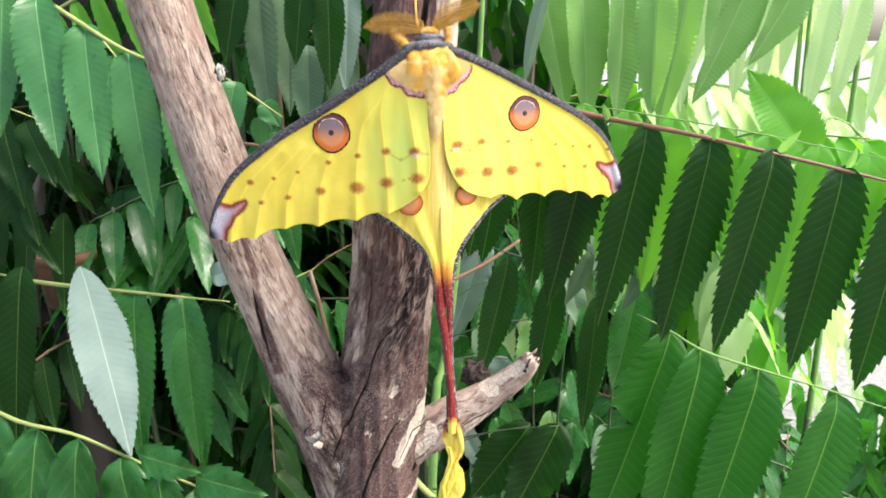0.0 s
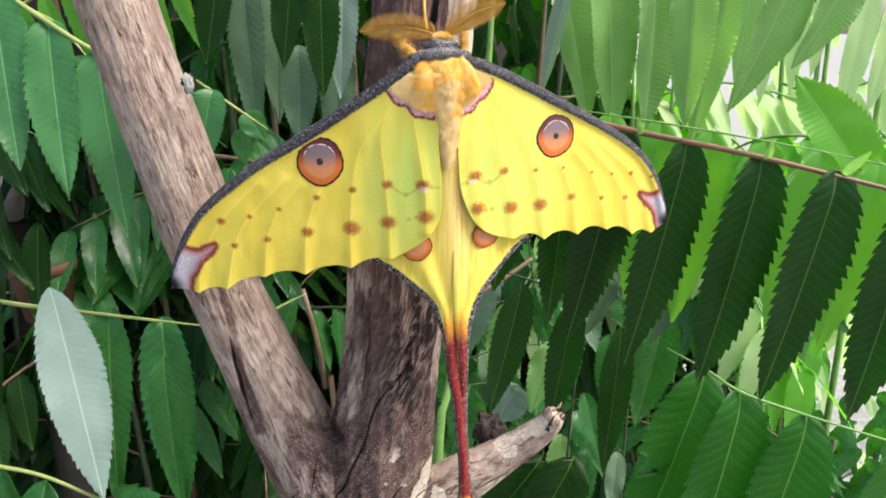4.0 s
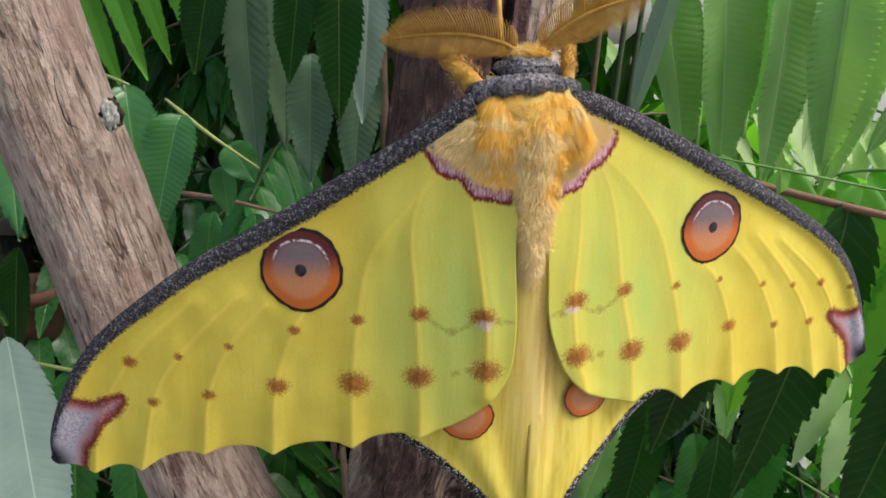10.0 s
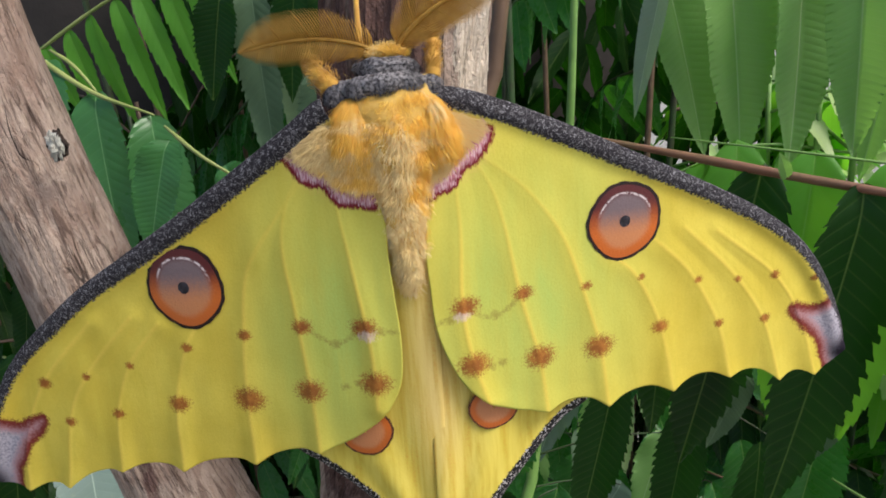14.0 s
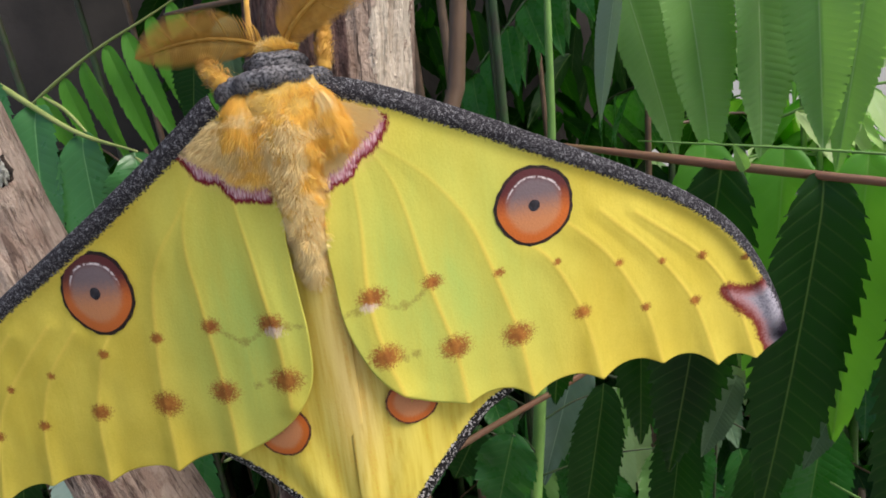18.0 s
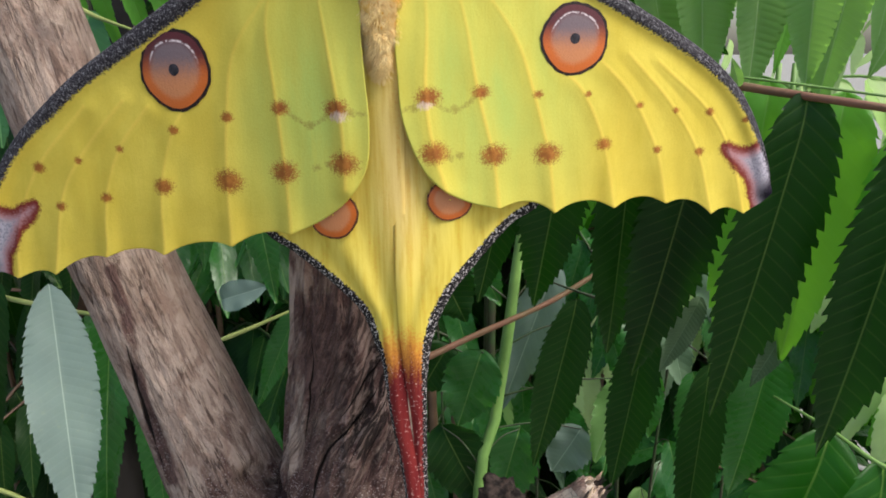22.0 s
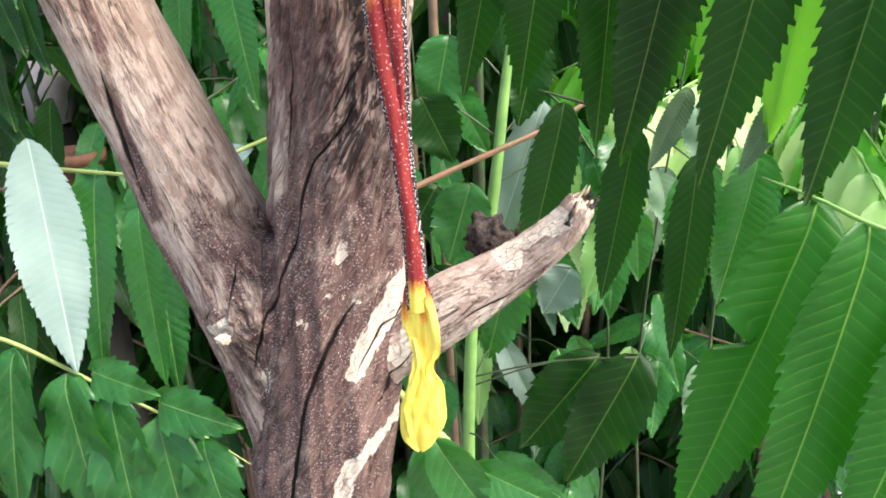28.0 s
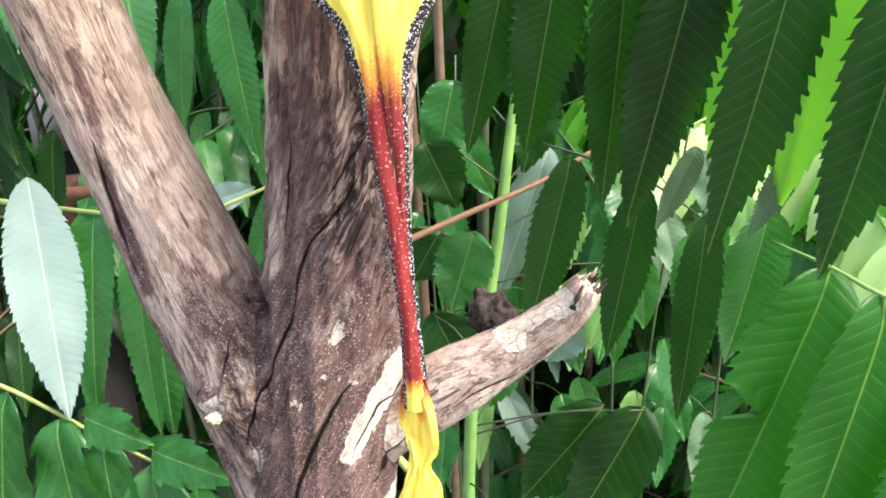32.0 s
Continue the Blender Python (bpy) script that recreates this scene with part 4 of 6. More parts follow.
    corner = np.array(end[-1], float)
    ring_ = np.vstack([edge_line, [corner + (corner - edge_line[30]) * 0.6 + (0, -6)], [corner + (corner - edge_line[30]) * 0.8 + (0, 14)]])
    tipd = near_line(pts, edge_line) * np.where(inside(pts, ring_), 1, -1)
    tipk = np.linalg.norm(pts - corner, axis=1)
    green = np.clip(1.15 - np.linalg.norm((pts - green_c[0]) / green_c[1], axis=1) * 0.8, 0, 1) * 0.95 * (1 - 0.45 * wide)
    verts = np.stack([pts[:, 0], y, pts[:, 1]], 1) / 1000
    ob = from_arrays("forewing", verts, grid_faces(nu, nv), WING, parent, "", dict(rib=rib, spot=spot, costa=costa_f, redband=redband, tan=tan_f, tipd=tipd, tipk=tipk, green=green, smudge=smudge, bloom=bloom))
    so = ob.modifiers.new("thickness", "SOLIDIFY")
    so.thickness, so.offset = 0.0003, -1 if side < 0 else 1
    return ob


def eyespot(parent, c, r, plane, lower_only=False, lift=0.0005, squash=1.0):
    """A domed eye mark: black rim, coloured iris, small dark pupil."""
    def disk(r0, r1, bulge, up):
        rows, cols = 16, 64
        vs, upf, rad = [], [], []
        for i in range(rows + 1):
            rr = r0 + (r1 - r0) * i / rows
            for j in range(cols):
                t = 2 * math.pi * j / cols
                wob = 1 + 0.022 * math.sin(2 * t + c[0]) + 0.016 * math.sin(5 * t + 2 * c[0]) + 0.03 * max(0.0, -math.sin(t)) ** 6 + (0.012 * math.sin(17 * t + c[1]) if r0 > r * 0.5 else 0.0)
                x, z = c[0] + rr * wob * math.cos(t), c[1] + rr * wob * math.sin(t) * squash
                y = plane(x / 1000, z / 1000) * 1000 - lift * 1000 - bulge * (1 - (rr / r) ** 2) - up
                vs.append((x / 1000, y / 1000, z / 1000))
                upf.append(math.sin(t) * rr / r - (0.7 if lower_only else 0.0))
                rad.append(rr / r)
        return vs, grid_faces(rows + 1, cols, True), {"up": np.array(upf), "radius": np.array(rad)}
    rim = disk(r * 0.94, r * 1.045, 0.25, 0.0)
    ob = from_arrays("eyespot", rim[0], rim[1], EYE_RIM_SOFT if lower_only else EYE_RIM, parent, "eyespot with a thin black rim")
    v, q, at = disk(0.15, r * 0.96, 0.35, 0.06)
    from_arrays("iris", v, q, EYE, ob, "orange and maroon iris", at)
    if not lower_only:
        v, q, at = disk(0.01, r * 0.15, 0.3, 0.16)
        from_arrays("pupil", v, q, EYE_PUPIL, ob, "small black pupil", at)
    return ob


def hindwing(parent, side, outer, inner, y0, lean):
    """A hindwing with its long ribbon tail; outer and inner edge run from under the forewing down the tail."""
    nu, nv = 330, 40
    a, b = smooth_line(outer, nu), smooth_line(inner, nu)
    v = np.linspace(0, 1, nv)
    pts = (a[:, None] * (1 - v)[None, :, None] + b[:, None] * v[None, :, None]).reshape(-1, 2)
    vv = np.tile(v, nu)
    w = np.repeat(np.linalg.norm(a - b, axis=1), nv)
    y = y0 + lean * pts[:, 0] + (0.08 if lean > 0.1 else 0.0) * np.maximum(pts[:, 1], 0) - 0.24 * np.minimum(w, 5) * np.sin(np.pi * vv) - 0.05 * np.clip(w - 6, 0, 6) * np.sin(5 * np.pi * vv)
    y = y + 0.2 * value_noise(np.c_[pts * (0.25, 0.06), pts[:, :1] * 0], 4)
    d_out = near_line(pts, a[::3])
    z = pts[:, 1]
    rim = 1.75 * np.clip((40 + 60 - z) / 60, 0.55, 1)
    costa = np.clip(0.5 + (rim * (1.0 - 0.62 * np.clip((-8 - z) / 16, 0, 1)) - d_out) * 0.8, 0, 1) * (z < 16)
    red = np.clip((-9 - z + 4 * (vv - 0.5)) / 15, 0, 1) * np.clip((z + 80) / 5, 0, 1)
    soft = np.exp(-((pts[:, 0] / 4.5) ** 2)) * np.clip((z + 5) / 20, 0, 1)
    verts = np.stack([pts[:, 0], y, z], 1) / 1000
    ob = from_arrays("hindwing", verts, grid_faces(nu, nv), TAIL, parent, "", dict(costa=costa, red=red, soft=soft))
    so = ob.modifiers.new("thickness", "SOLIDIFY")
    so.thickness, so.offset = 0.0004, 0
    return ob


def tail_end(parent, left, right, y0, seed, twist):
    """The crumpled yellow paddle at the end of a tail, between its two edges in millimetres; twist rows: along, tilt."""
    nu, nv = 110, 30
    a, b = smooth_line(left, nu), smooth_line(right, nu)
    u = np.repeat(np.linspace(0, 1, nu), nv)
    s = np.tile(np.linspace(-1, 1, nv), nu)
    mid, half = np.repeat((a + b) / 2, nv, axis=0), np.repeat((b - a) / 2, nv, axis=0)
    p = mid + half * s[:, None]
    hw = np.abs(half[:, 0])
    tilt = np.interp(u, *np.array(twist).T)
    y = y0 + tilt * hw * s + 0.22 * hw * (s * s - 0.3) * np.cos(6.0 * u + seed)
    # creases: one long fold and small crumples
    fold = s - 0.7 * np.sin(5.2 * u + seed)
    y = y - 0.75 * np.exp(-(fold / 0.22) ** 2) + 0.5 * np.exp(-((fold - 0.55) / 0.2) ** 2)
    y = y + 0.35 * value_noise(np.c_[p * (0.42, 0.22), u * 0 + seed], 71) + 0.16 * value_noise(np.c_[p * (0.9, 0.5), u * 0], 72)
    vs = np.stack([p[:, 0] + 0.18 * value_noise(np.c_[p * 0.5, u * 0], 73), y, p[:, 1]], 1)
    z = vs[:, 2]
    ob = from_arrays("tail_end", vs / 1000, grid_faces(nu, nv), TAIL, parent, "crumpled bright yellow tail end", dict(costa=np.clip((z + 84) / 14, 0, 1) * np.clip(np.abs(s) - 0.80, 0, 0.2) * 3.2, red=np.clip((z + 87 + 2.5 * np.sin(6 * s)) / 9, 0, 1) * 0.95, soft=np.zeros(len(vs))))
    so = ob.modifiers.new("thickness", "SOLIDIFY")
    so.thickness, so.offset = 0.0004, 0
    return ob


def egg(name, parent, material, centre, size, label="", rough=0.06, seed=0):
    bm = bmesh.new()
    bmesh.ops.create_icosphere(bm, subdivisions=5, radius=1.0)
    p = np.array([v.co[:] for v in bm.verts])
    k = 1 + rough * value_noise(p * 3 + 5, seed) + 0.5 * rough * value_noise(p * 9 + 5, seed + 1)
    for v, a, s in zip(bm.verts, p, k):
        v.co = Vector(a * s * size + centre) / 1000
    return part(name, bm, material, parent, label)


def body_column(name, parent, material, prof, label):
    """A tapering body: rows of height, centre, half width, half depth and depth in millimetres."""
    pr = smooth_line(prof, 70)
    n = 44
    vs = np.array([(cx + r * math.cos(2 * math.pi * j / n), cy + d * math.sin(2 * math.pi * j / n), z) for z, cx, r, d, cy in pr for j in range(n)])
    vs += 0.45 * value_noise(vs * 0.5, 31)[:, None] * (1, 1, 0.3) + 0.3 * value_noise(vs * 1.1, 32)[:, None] * (1, 1, 0.3)
    return from_arrays(name, vs / 1000, grid_faces(70, n, True), material, parent, label)


def hairs(name, parent, material, root, out, flow, length, width, seed, spread, clumps, cream):
    """Fine tapered hairs from given roots, combed along flow and drawn together in clumps."""
    rng = np.random.default_rng(seed)
    n = len(root)
    clump = np.stack([value_noise(root * 0.55, seed + 41), value_noise(root * 0.55, seed + 42), value_noise(root * 0.55, seed + 43)], 1)
    clump += 0.6 * np.stack([value_noise(root * 1.3, seed + 44), value_noise(root * 1.3, seed + 45), value_noise(root * 1.3, seed + 46)], 1)
    g = np.broadcast_to(np.asarray(flow, float), (n, 3)) + clump * clumps + rng.normal(0, spread, (n, 3))
    g = g / np.linalg.norm(g, axis=1)[:, None]
    side = np.cross(g, out)
    side /= np.linalg.norm(side, axis=1)[:, None] + 1e-9
    k = (length * rng.uniform(0.6, 1.3, n))[:, None]
    w = side * (width * rng.uniform(0.6, 1.2, n))[:, None]
    mid = root + g * k * 0.55 + out * 0.08 * k
    end = root + g * k - out * 0.10 * k
    vs = np.stack([root - w, root + w, mid + 0.8 * w, mid - 0.8 * w, end], 1).reshape(-1, 3)
    qs = [f for i in range(n) for f in ((5 * i, 5 * i + 1, 5 * i + 2, 5 * i + 3), (5 * i + 3, 5 * i + 2, 5 * i + 4))]
    return tagged(from_arrays(name, vs / 1000, qs, material, parent, "", {"cream": np.repeat(cream, 5)}), kind="stuff")


def body_fur(name, parent, material, prof, n, length, seed):
    """Clumped hair combed down a tapering body."""
    rng = np.random.default_rng(seed)
    pr = np.array(prof)[::-1]
    z = rng.uniform(pr[0, 0], pr[-1, 0], n)
    a = rng.uniform(math.pi - 0.3, 2 * math.pi + 0.3, n)
    cx, r, d, cy = (np.interp(z, pr[:, 0], pr[:, k]) for k in (1, 2, 3, 4))
    root = np.stack([cx + r * np.cos(a), cy + d * np.sin(a), z], 1)
    out = np.stack([np.cos(a), np.sin(a), 0 * a], 1)
    root = root + out * (0.60 * value_noise(root * 0.42, 45) + 0.12 * np.sin(root[:, 2] * 1.9) * (root[:, 2] < 52))[:, None]
    cream = 0.44 * np.exp(-((root[:, 0] - cx) / 2.6) ** 2) * (root[:, 2] < 62) + 0.10 * np.clip((50 - z) / 8, 0, 1)
    flow = np.array((0, 0, -0.9)) + out * 0.38
    return hairs(name, parent, material, root, out, flow, length, 0.052, seed, 0.30, (0.9, 0.5, 0.6), cream)


def flap_fur(name, parent, material, centre, size, n, length, flow, seed, cream, front=0.25, clumps=(0.35, 0.2, 0.25)):
    """Long hair on a flattened egg, combed along flow and fanning out to its sides."""
    rng = np.random.default_rng(seed)
    d = rng.normal(size=(3 * n, 3))
    d /= np.linalg.norm(d, axis=1)[:, None]
    d = d[d[:, 1] < front][:n]
    root = np.array(centre) + d * size
    fan = np.array(flow, float) + d * (0.55, 0.30, 0.10)
    return hairs(name, parent, material, root, d, fan, length, 0.050, seed, 0.14, clumps, np.full(len(root), cream))


def wing_fur(name, parent, material, centre, size, plane, n, length, away, seed, edge, costa):
    """Soft cream hair lying on the base of a wing, combed outwards from the body."""
    rng = np.random.default_rng(seed)
    q = rng.uniform(-1, 1, (3 * n, 2))
    q = q[np.linalg.norm(q, axis=1) < 1][:n]
    p = np.array(centre) + q * size
    xs, zs = np.array(sorted(edge)).T
    ux, uz = np.array(sorted(costa)).T
    keep = (p[:, 1] > np.interp(p[:, 0], xs, zs) + 2.3) & (p[:, 1] < np.interp(p[:, 0], ux, uz) - 3.6)
    p, q = p[keep], q[keep]
    root = np.stack([p[:, 0], plane(p[:, 0] / 1000, p[:, 1] / 1000) * 1000 - 0.35, p[:, 1]], 1)
    out = np.tile((0.0, -1.0, 0.0), (len(p), 1))
    lean = (plane(0.005, 0.06) - plane(0.0, 0.06)) / 0.005
    flow = np.stack([p[:, 0] - away[0], lean * (p[:, 0] - away[0]) - 2.2, p[:, 1] - away[1]], 1) / 9.0
    return hairs(name, parent, material, root, out, flow, length, 0.046, seed, 0.22, (0.35, 0.15, 0.35), 0.16 + 0.10 * q[:, 0] * np.sign(centre[0]))


def antenna(parent, line, upper, lower, tilt):
    """A feathered antenna: a bent shaft with two rows of fine curved barbs."""
    c = smooth_line(line, 120)
    v, q = tube(line, [0.36, 0.30, 0.24, 0.10], 8, 50)
    ob = from_arrays("antenna", v / 1000, q, ORANGE, parent, "orange feathered antenna")
    vs, qs = [], []
    rows = 62
    for side, half in ((1, upper), (-1, lower)):
        for i in range(rows):
            u = (i + 0.6) / rows
            k = int(u * 119)
            d = c[min(k + 1, 119)] - c[max(k - 1, 0)]
            d /= np.linalg.norm(d)
            up = np.array(tilt, float)
            up -= d * (up @ d)
            up /= np.linalg.norm(up)
            out = np.cross(d, up)
            ln = half * min(1.0, 0.55 + 2.2 * u) * (1 - max(0.0, (u - 0.45) / 0.55) ** 2.2) + 0.15
            b = c[k]
            w = d * 0.145
            j = len(vs)
            # the barb leans to the tip and bows out of the plane
            for s in (0.0, 0.35, 0.7):
                m = b + side * up * ln * s * 0.95 + d * ln * (0.30 * s + 0.22 * s * s) - out * ln * 0.10 * math.sin(2.4 * s)
                vs += [m - w * (1 - 0.35 * s), m + w * (1 - 0.35 * s)]
            vs.append(b + side * up * ln * 0.95 + d * ln * 0.58 - out * ln * 0.05)
            qs += [(j, j + 1, j + 3, j + 2), (j + 2, j + 3, j + 5, j + 4), (j + 4, j + 5, j + 6)]
    fe = from_arrays("feathering", np.array(vs) / 1000, qs, ORANGE, ob)
    tagged(fe, kind="stuff")
    so = fe.modifiers.new("thickness", "SOLIDIFY")
    so.thickness = 0.00006
    return ob


def moth():
    ob = thing("moth", MOTH, "large yellow moth with orange eyespots and long red tails", "moth")
    lc = [(-13.2, 66.6), (-14.3, 66.2), (-21.4, 61.1), (-29.9, 55.6), (-38.8, 49.9), (-48.2, 44.2), (-58.2, 38.2), (-66.6, 31.9), (-73.0, 26.5), (-78.1, 20.9), (-82.8, 12.8), (-85.9, 4.4), (-86.3, 0.5)]
    li = [(-10.8, 60.5), (-5.8, 50), (-5.4, 43), (-4.9, 36), (-4.5, 28.5), (-5.3, 21.2), (-8.9, 15.6), (-14.2, 11.6), (-19.7, 9.1)]
    lt = [(-19.7, 9.1), (-31.4, 6.4), (-45.3, 4.2), (-57.7, 3.2), (-69.3, -0.8), (-78.2, -2.1)]
    lr = [[(-31.4, 6.4), (-31.3, 18.7), (-30.3, 30.2), (-28.2, 40.8), (-22.4, 49.1), (-16.6, 56.1)], [(-19.7, 9.1), (-20.0, 20.6), (-20.9, 34.4), (-21.7, 45.6), (-19.4, 53.5), (-14.8, 58.6)], [(-9.0, 17.5), (-9.3, 29.1), (-11.3, 43.0), (-12.6, 51.8), (-11.9, 56.9)],
          [(-45.3, 4.2), (-44.4, 17.4), (-40.9, 27.8), (-36.5, 34)], [(-57.7, 3.2), (-56.1, 15.0), (-52.0, 24.3), (-45.3, 32)], [(-69.3, -0.8), (-66.0, 13.1), (-60.8, 22.0), (-50.2, 33)], [(-78.2, -2.1), (-76.5, 8), (-70, 20), (-58, 32)]]
    ls = [(-66.0, 13.1, 1.1), (-56.1, 15.0, 1.2), (-44.1, 17.4, 1.9), (-31.1, 18.7, 2.7), (-20.2, 20.6, 2.5), (-9.1, 22.2, 2.5), (-69.4, 20.5, 1.3), (-60.8, 22.0, 0.8), (-52.0, 24.3, 0.8), (-40.9, 27.8, 1.0), (-30.3, 30.2, 1.2), (-20.2, 31.9, 1.6), (-10.1, 31.7, 2.1), (-78.0, 18.7, 1.0)]
    band = dict(wave=[(-20.2, 31.9), (-17.4, 30.0), (-15.0, 28.9), (-12.6, 29.9), (-10.4, 32.0), (-7.4, 31.0), (-5.2, 30.8)], red=[(-19.6, 58.7), (-18.5, 56.6), (-16.2, 55.0), (-13.6, 53.6), (-11.4, 51.7), (-9.0, 51.0), (-6.8, 51.2)], smudges=[(-15.0, 28.9, 1.7), (-14.2, 21.4, 1.4), (-12.0, 22.0, 1.3), (-7.6, 31.0, 1.6)], blooms=[(-9.6, 30.4, 1.7)])
    lw = forewing(ob, -1, lc, li, lt, [(-84.7, -0.8), (-86.3, 0.3)], 0.105, left_plane, ls, lr, band, ((-12, 59), (6.8, 5.6)), [(-82.5, 15.5), (-79.8, 13.0), (-77.3, 12.3), (-74.5, 13.6), (-72.0, 14.3), (-70.8, 12.8), (-72.4, 10.2), (-75.1, 8.0), (-76.8, 5.0), (-78.8, 2.0), (-80.0, -2.5)], (3.0, 3.1, 2.6, 1.9, 0.9, 0.3), ((-15, 32), (13, 24)), (-39.3, 38.2))
    eyespot(lw, (-39.3, 38.4), 6.6, left_plane)
    rc = [(0.5, 66.6), (4.5, 67.0), (12.6, 64.0), (22.4, 59.3), (33.3, 53.7), (45.7, 47.1), (55.3, 41.4), (63.2, 35.0), (68.8, 27.3), (72.8, 18.4), (74.3, 12.5)]
    ri = [(-0.5, 62), (0.4, 51.2), (-0.1, 43), (0.2, 37.3), (0.7, 30.9), (2.2, 25.5), (4.6, 20.4), (8.4, 16.6), (12.5, 14.2), (17.6, 12.8)]
    rt = [(17.6, 12.8), (27.9, 11.1), (39.6, 11.0), (50.4, 11.0), (60.6, 7.9), (68.1, 7.3)]
    rr = [[(27.9, 11.1), (26.3, 22.5), (23.5, 33), (20, 43), (14.5, 51), (8, 57)], [(17.6, 12.8), (16.3, 22.8), (13.5, 34), (11.5, 45), (9.5, 52), (6, 58)], [(8.4, 16.6), (6, 25), (4.8, 34), (5.0, 45), (4.5, 54)],
          [(39.6, 11.0), (36.9, 23.7), (32.5, 33.5), (27.5, 38.5)], [(50.4, 11.0), (47.6, 22), (42.0, 32.5), (35.5, 39.5)], [(60.6, 7.9), (56.5, 21), (50, 31), (41, 40.5)], [(68.1, 7.3), (64.5, 19), (58.5, 29), (47, 39)]]
    rs = [(56.8, 21.1, 1.1), (47.8, 22.0, 0.9), (36.8, 23.7, 1.5), (26.1, 22.5, 2.5), (16.4, 22.8, 2.4), (6.1, 23.7, 2.4), (58.5, 29.0, 1.0), (51.2, 29.6, 0.7), (43.7, 30.8, 0.8), (33.4, 33.2, 0.7), (24.1, 33.4, 0.9), (14.0, 34.1, 1.5), (5.2, 33.5, 2.0), (66.6, 27.2, 0.8)]
    bandr = dict(wave=[(14, 34.1), (11.6, 32.0), (9.6, 30.9), (7.6, 31.4), (5.2, 33.2), (2.6, 31.9), (1.0, 31.2)], red=[(0.9, 51.3), (3.6, 52.6), (5.3, 54.8), (7.2, 56.3), (9.1, 58.5), (9.6, 60.6)], smudges=[(9.6, 31.2, 1.7), (10.4, 23.0, 1.5), (8.8, 22.6, 1.3), (2.8, 31.6, 1.6)], blooms=[(4.6, 32.0, 1.4)])
    # the wider green here paints in the different light on this wing
    rw = forewing(ob, 1, rc, ri, rt, [(72.5, 9.2), (74.5, 11.3)], 0.155, right_plane, rs, rr, bandr, ((3.5, 59.5), (5.6, 5.6)), [(71.6, 24.5), (68.6, 22.0), (65.5, 21.8), (62.8, 22.9), (61.3, 21.4), (64.1, 17.6), (66.7, 15.3), (68.3, 12.0), (69.9, 7.0)], (3.0, 2.9, 2.3, 1.5, 0.6, 0.25), ((14, 33), (18, 27)), (30.6, 43.3))
    eyespot(rw, (30.6, 43.3), 6.1, right_plane)
    # hindwings and tails
    hl = hindwing(ob, -1, [(-22, 40), (-30, 22), (-26.8, 9.4), (-20.4, 4.6), (-12.9, -1.5), (-8.0, -6.6), (-5.6, -13.0), (-4.2, -17.7), (-2.8, -29.5), (-1.0, -40.4), (0.3, -52), (1.3, -64.6), (1.5, -76), (1.5, -84)],
                  [(1.0, 45), (1.0, 30), (0.8, 8), (0.5, -6), (0.3, -13), (0.2, -19), (0.7, -29.5), (2.2, -40.6), (3.2, -52.3), (4.4, -64.9), (5.3, -76), (5.5, -84)], 4.2, 0.0)
    hr = hindwing(ob, 1, [(26, 40), (30, 22), (25.1, 12.7), (19.7, 9.0), (13.3, 2.0), (9.0, -3.4), (6.3, -9.0), (4.8, -14.7), (4.1, -22), (4.0, -30), (3.9, -41), (4.2, -52), (5.0, -65), (5.8, -76), (6.0, -84)],
                  [(-1.6, 45), (-1.6, 30), (-1.2, 8), (-0.8, -6), (-0.4, -12), (0.2, -19), (1.4, -29.6), (2.0, -40.6), (2.4, -52), (3.0, -65), (3.6, -76), (3.6, -84)], 3.4, 0.50)
    flat = lambda x, z: 0.0038
    flat_r = lambda x, z: 0.0034 + 0.50 * x + 0.08 * max(z, 0)
    eyespot(hl, (-12.0, 12.7), 4.4, flat, True, 0.0018)
    eyespot(hr, (8.8, 14.9), 3.8, flat_r, True, 0.0018)
    tail_end(hl, [(1.5, -77), (0.6, -80), (-0.2, -86.4), (1.4, -91.8), (2.9, -99.8), (-0.6, -107), (-1.8, -113), (-1.5, -118.4), (1.6, -121.0)], [(5.9, -77), (6.6, -80), (8.5, -87.6), (8.4, -94.0), (6.4, -98.8), (8.8, -104.5), (9.0, -111.5), (6.6, -117.6), (3.4, -121.2)], 4.6, 0.3, [(0, 0.0), (0.3, -0.25), (0.5, 0.7), (0.65, 0.2), (1, -0.15)])
    tail_end(hr, [(1.9, -90), (2.2, -96), (1.0, -101.5), (-0.9, -107.0), (-1.6, -112.0), (-0.6, -116.5)], [(2.9, -90), (4.2, -96), (4.9, -101.0), (5.3, -105.0), (3.4, -109.0), (1.0, -116.0)], 3.2, 1.7, [(0, 0.0), (0.4, 0.25), (1, -0.2)])
    # body
    prof = [(69.0, -4.9, 6.0, 2.5, 6.8), (66.0, -4.7, 7.0, 4.2, 5.8), (62.0, -4.2, 6.2, 4.9, 5.1), (58.0, -3.7, 5.2, 4.7, 4.8), (53.0, -3.3, 4.0, 4.2, 4.7), (48.0, -3.1, 3.3, 3.6, 4.5), (44.0, -3.0, 2.7, 3.0, 4.5), (40.0, -2.9, 2.1, 2.3, 4.7), (37.2, -2.8, 1.1, 1.2, 5.0), (36.4, -2.8, 0.4, 0.4, 5.0)]
    th = body_column("thorax", ob, FUR, prof, "plump golden furry thorax and abdomen")
    body_fur("body_fur", th, FUR_MIX, prof, 22000, 1.8, 3)
    for k, (cx, cy, cz, dx) in enumerate(((-9.6, 2.9, 62.2, -0.04), (1.2, 5.6, 62.4, 0.06))):
        sh = egg("shoulder", ob, FUR, (cx, cy, cz), (2.7, 2.2, 4.0), "golden furry shoulder tuft", 0.1, 20 + k)
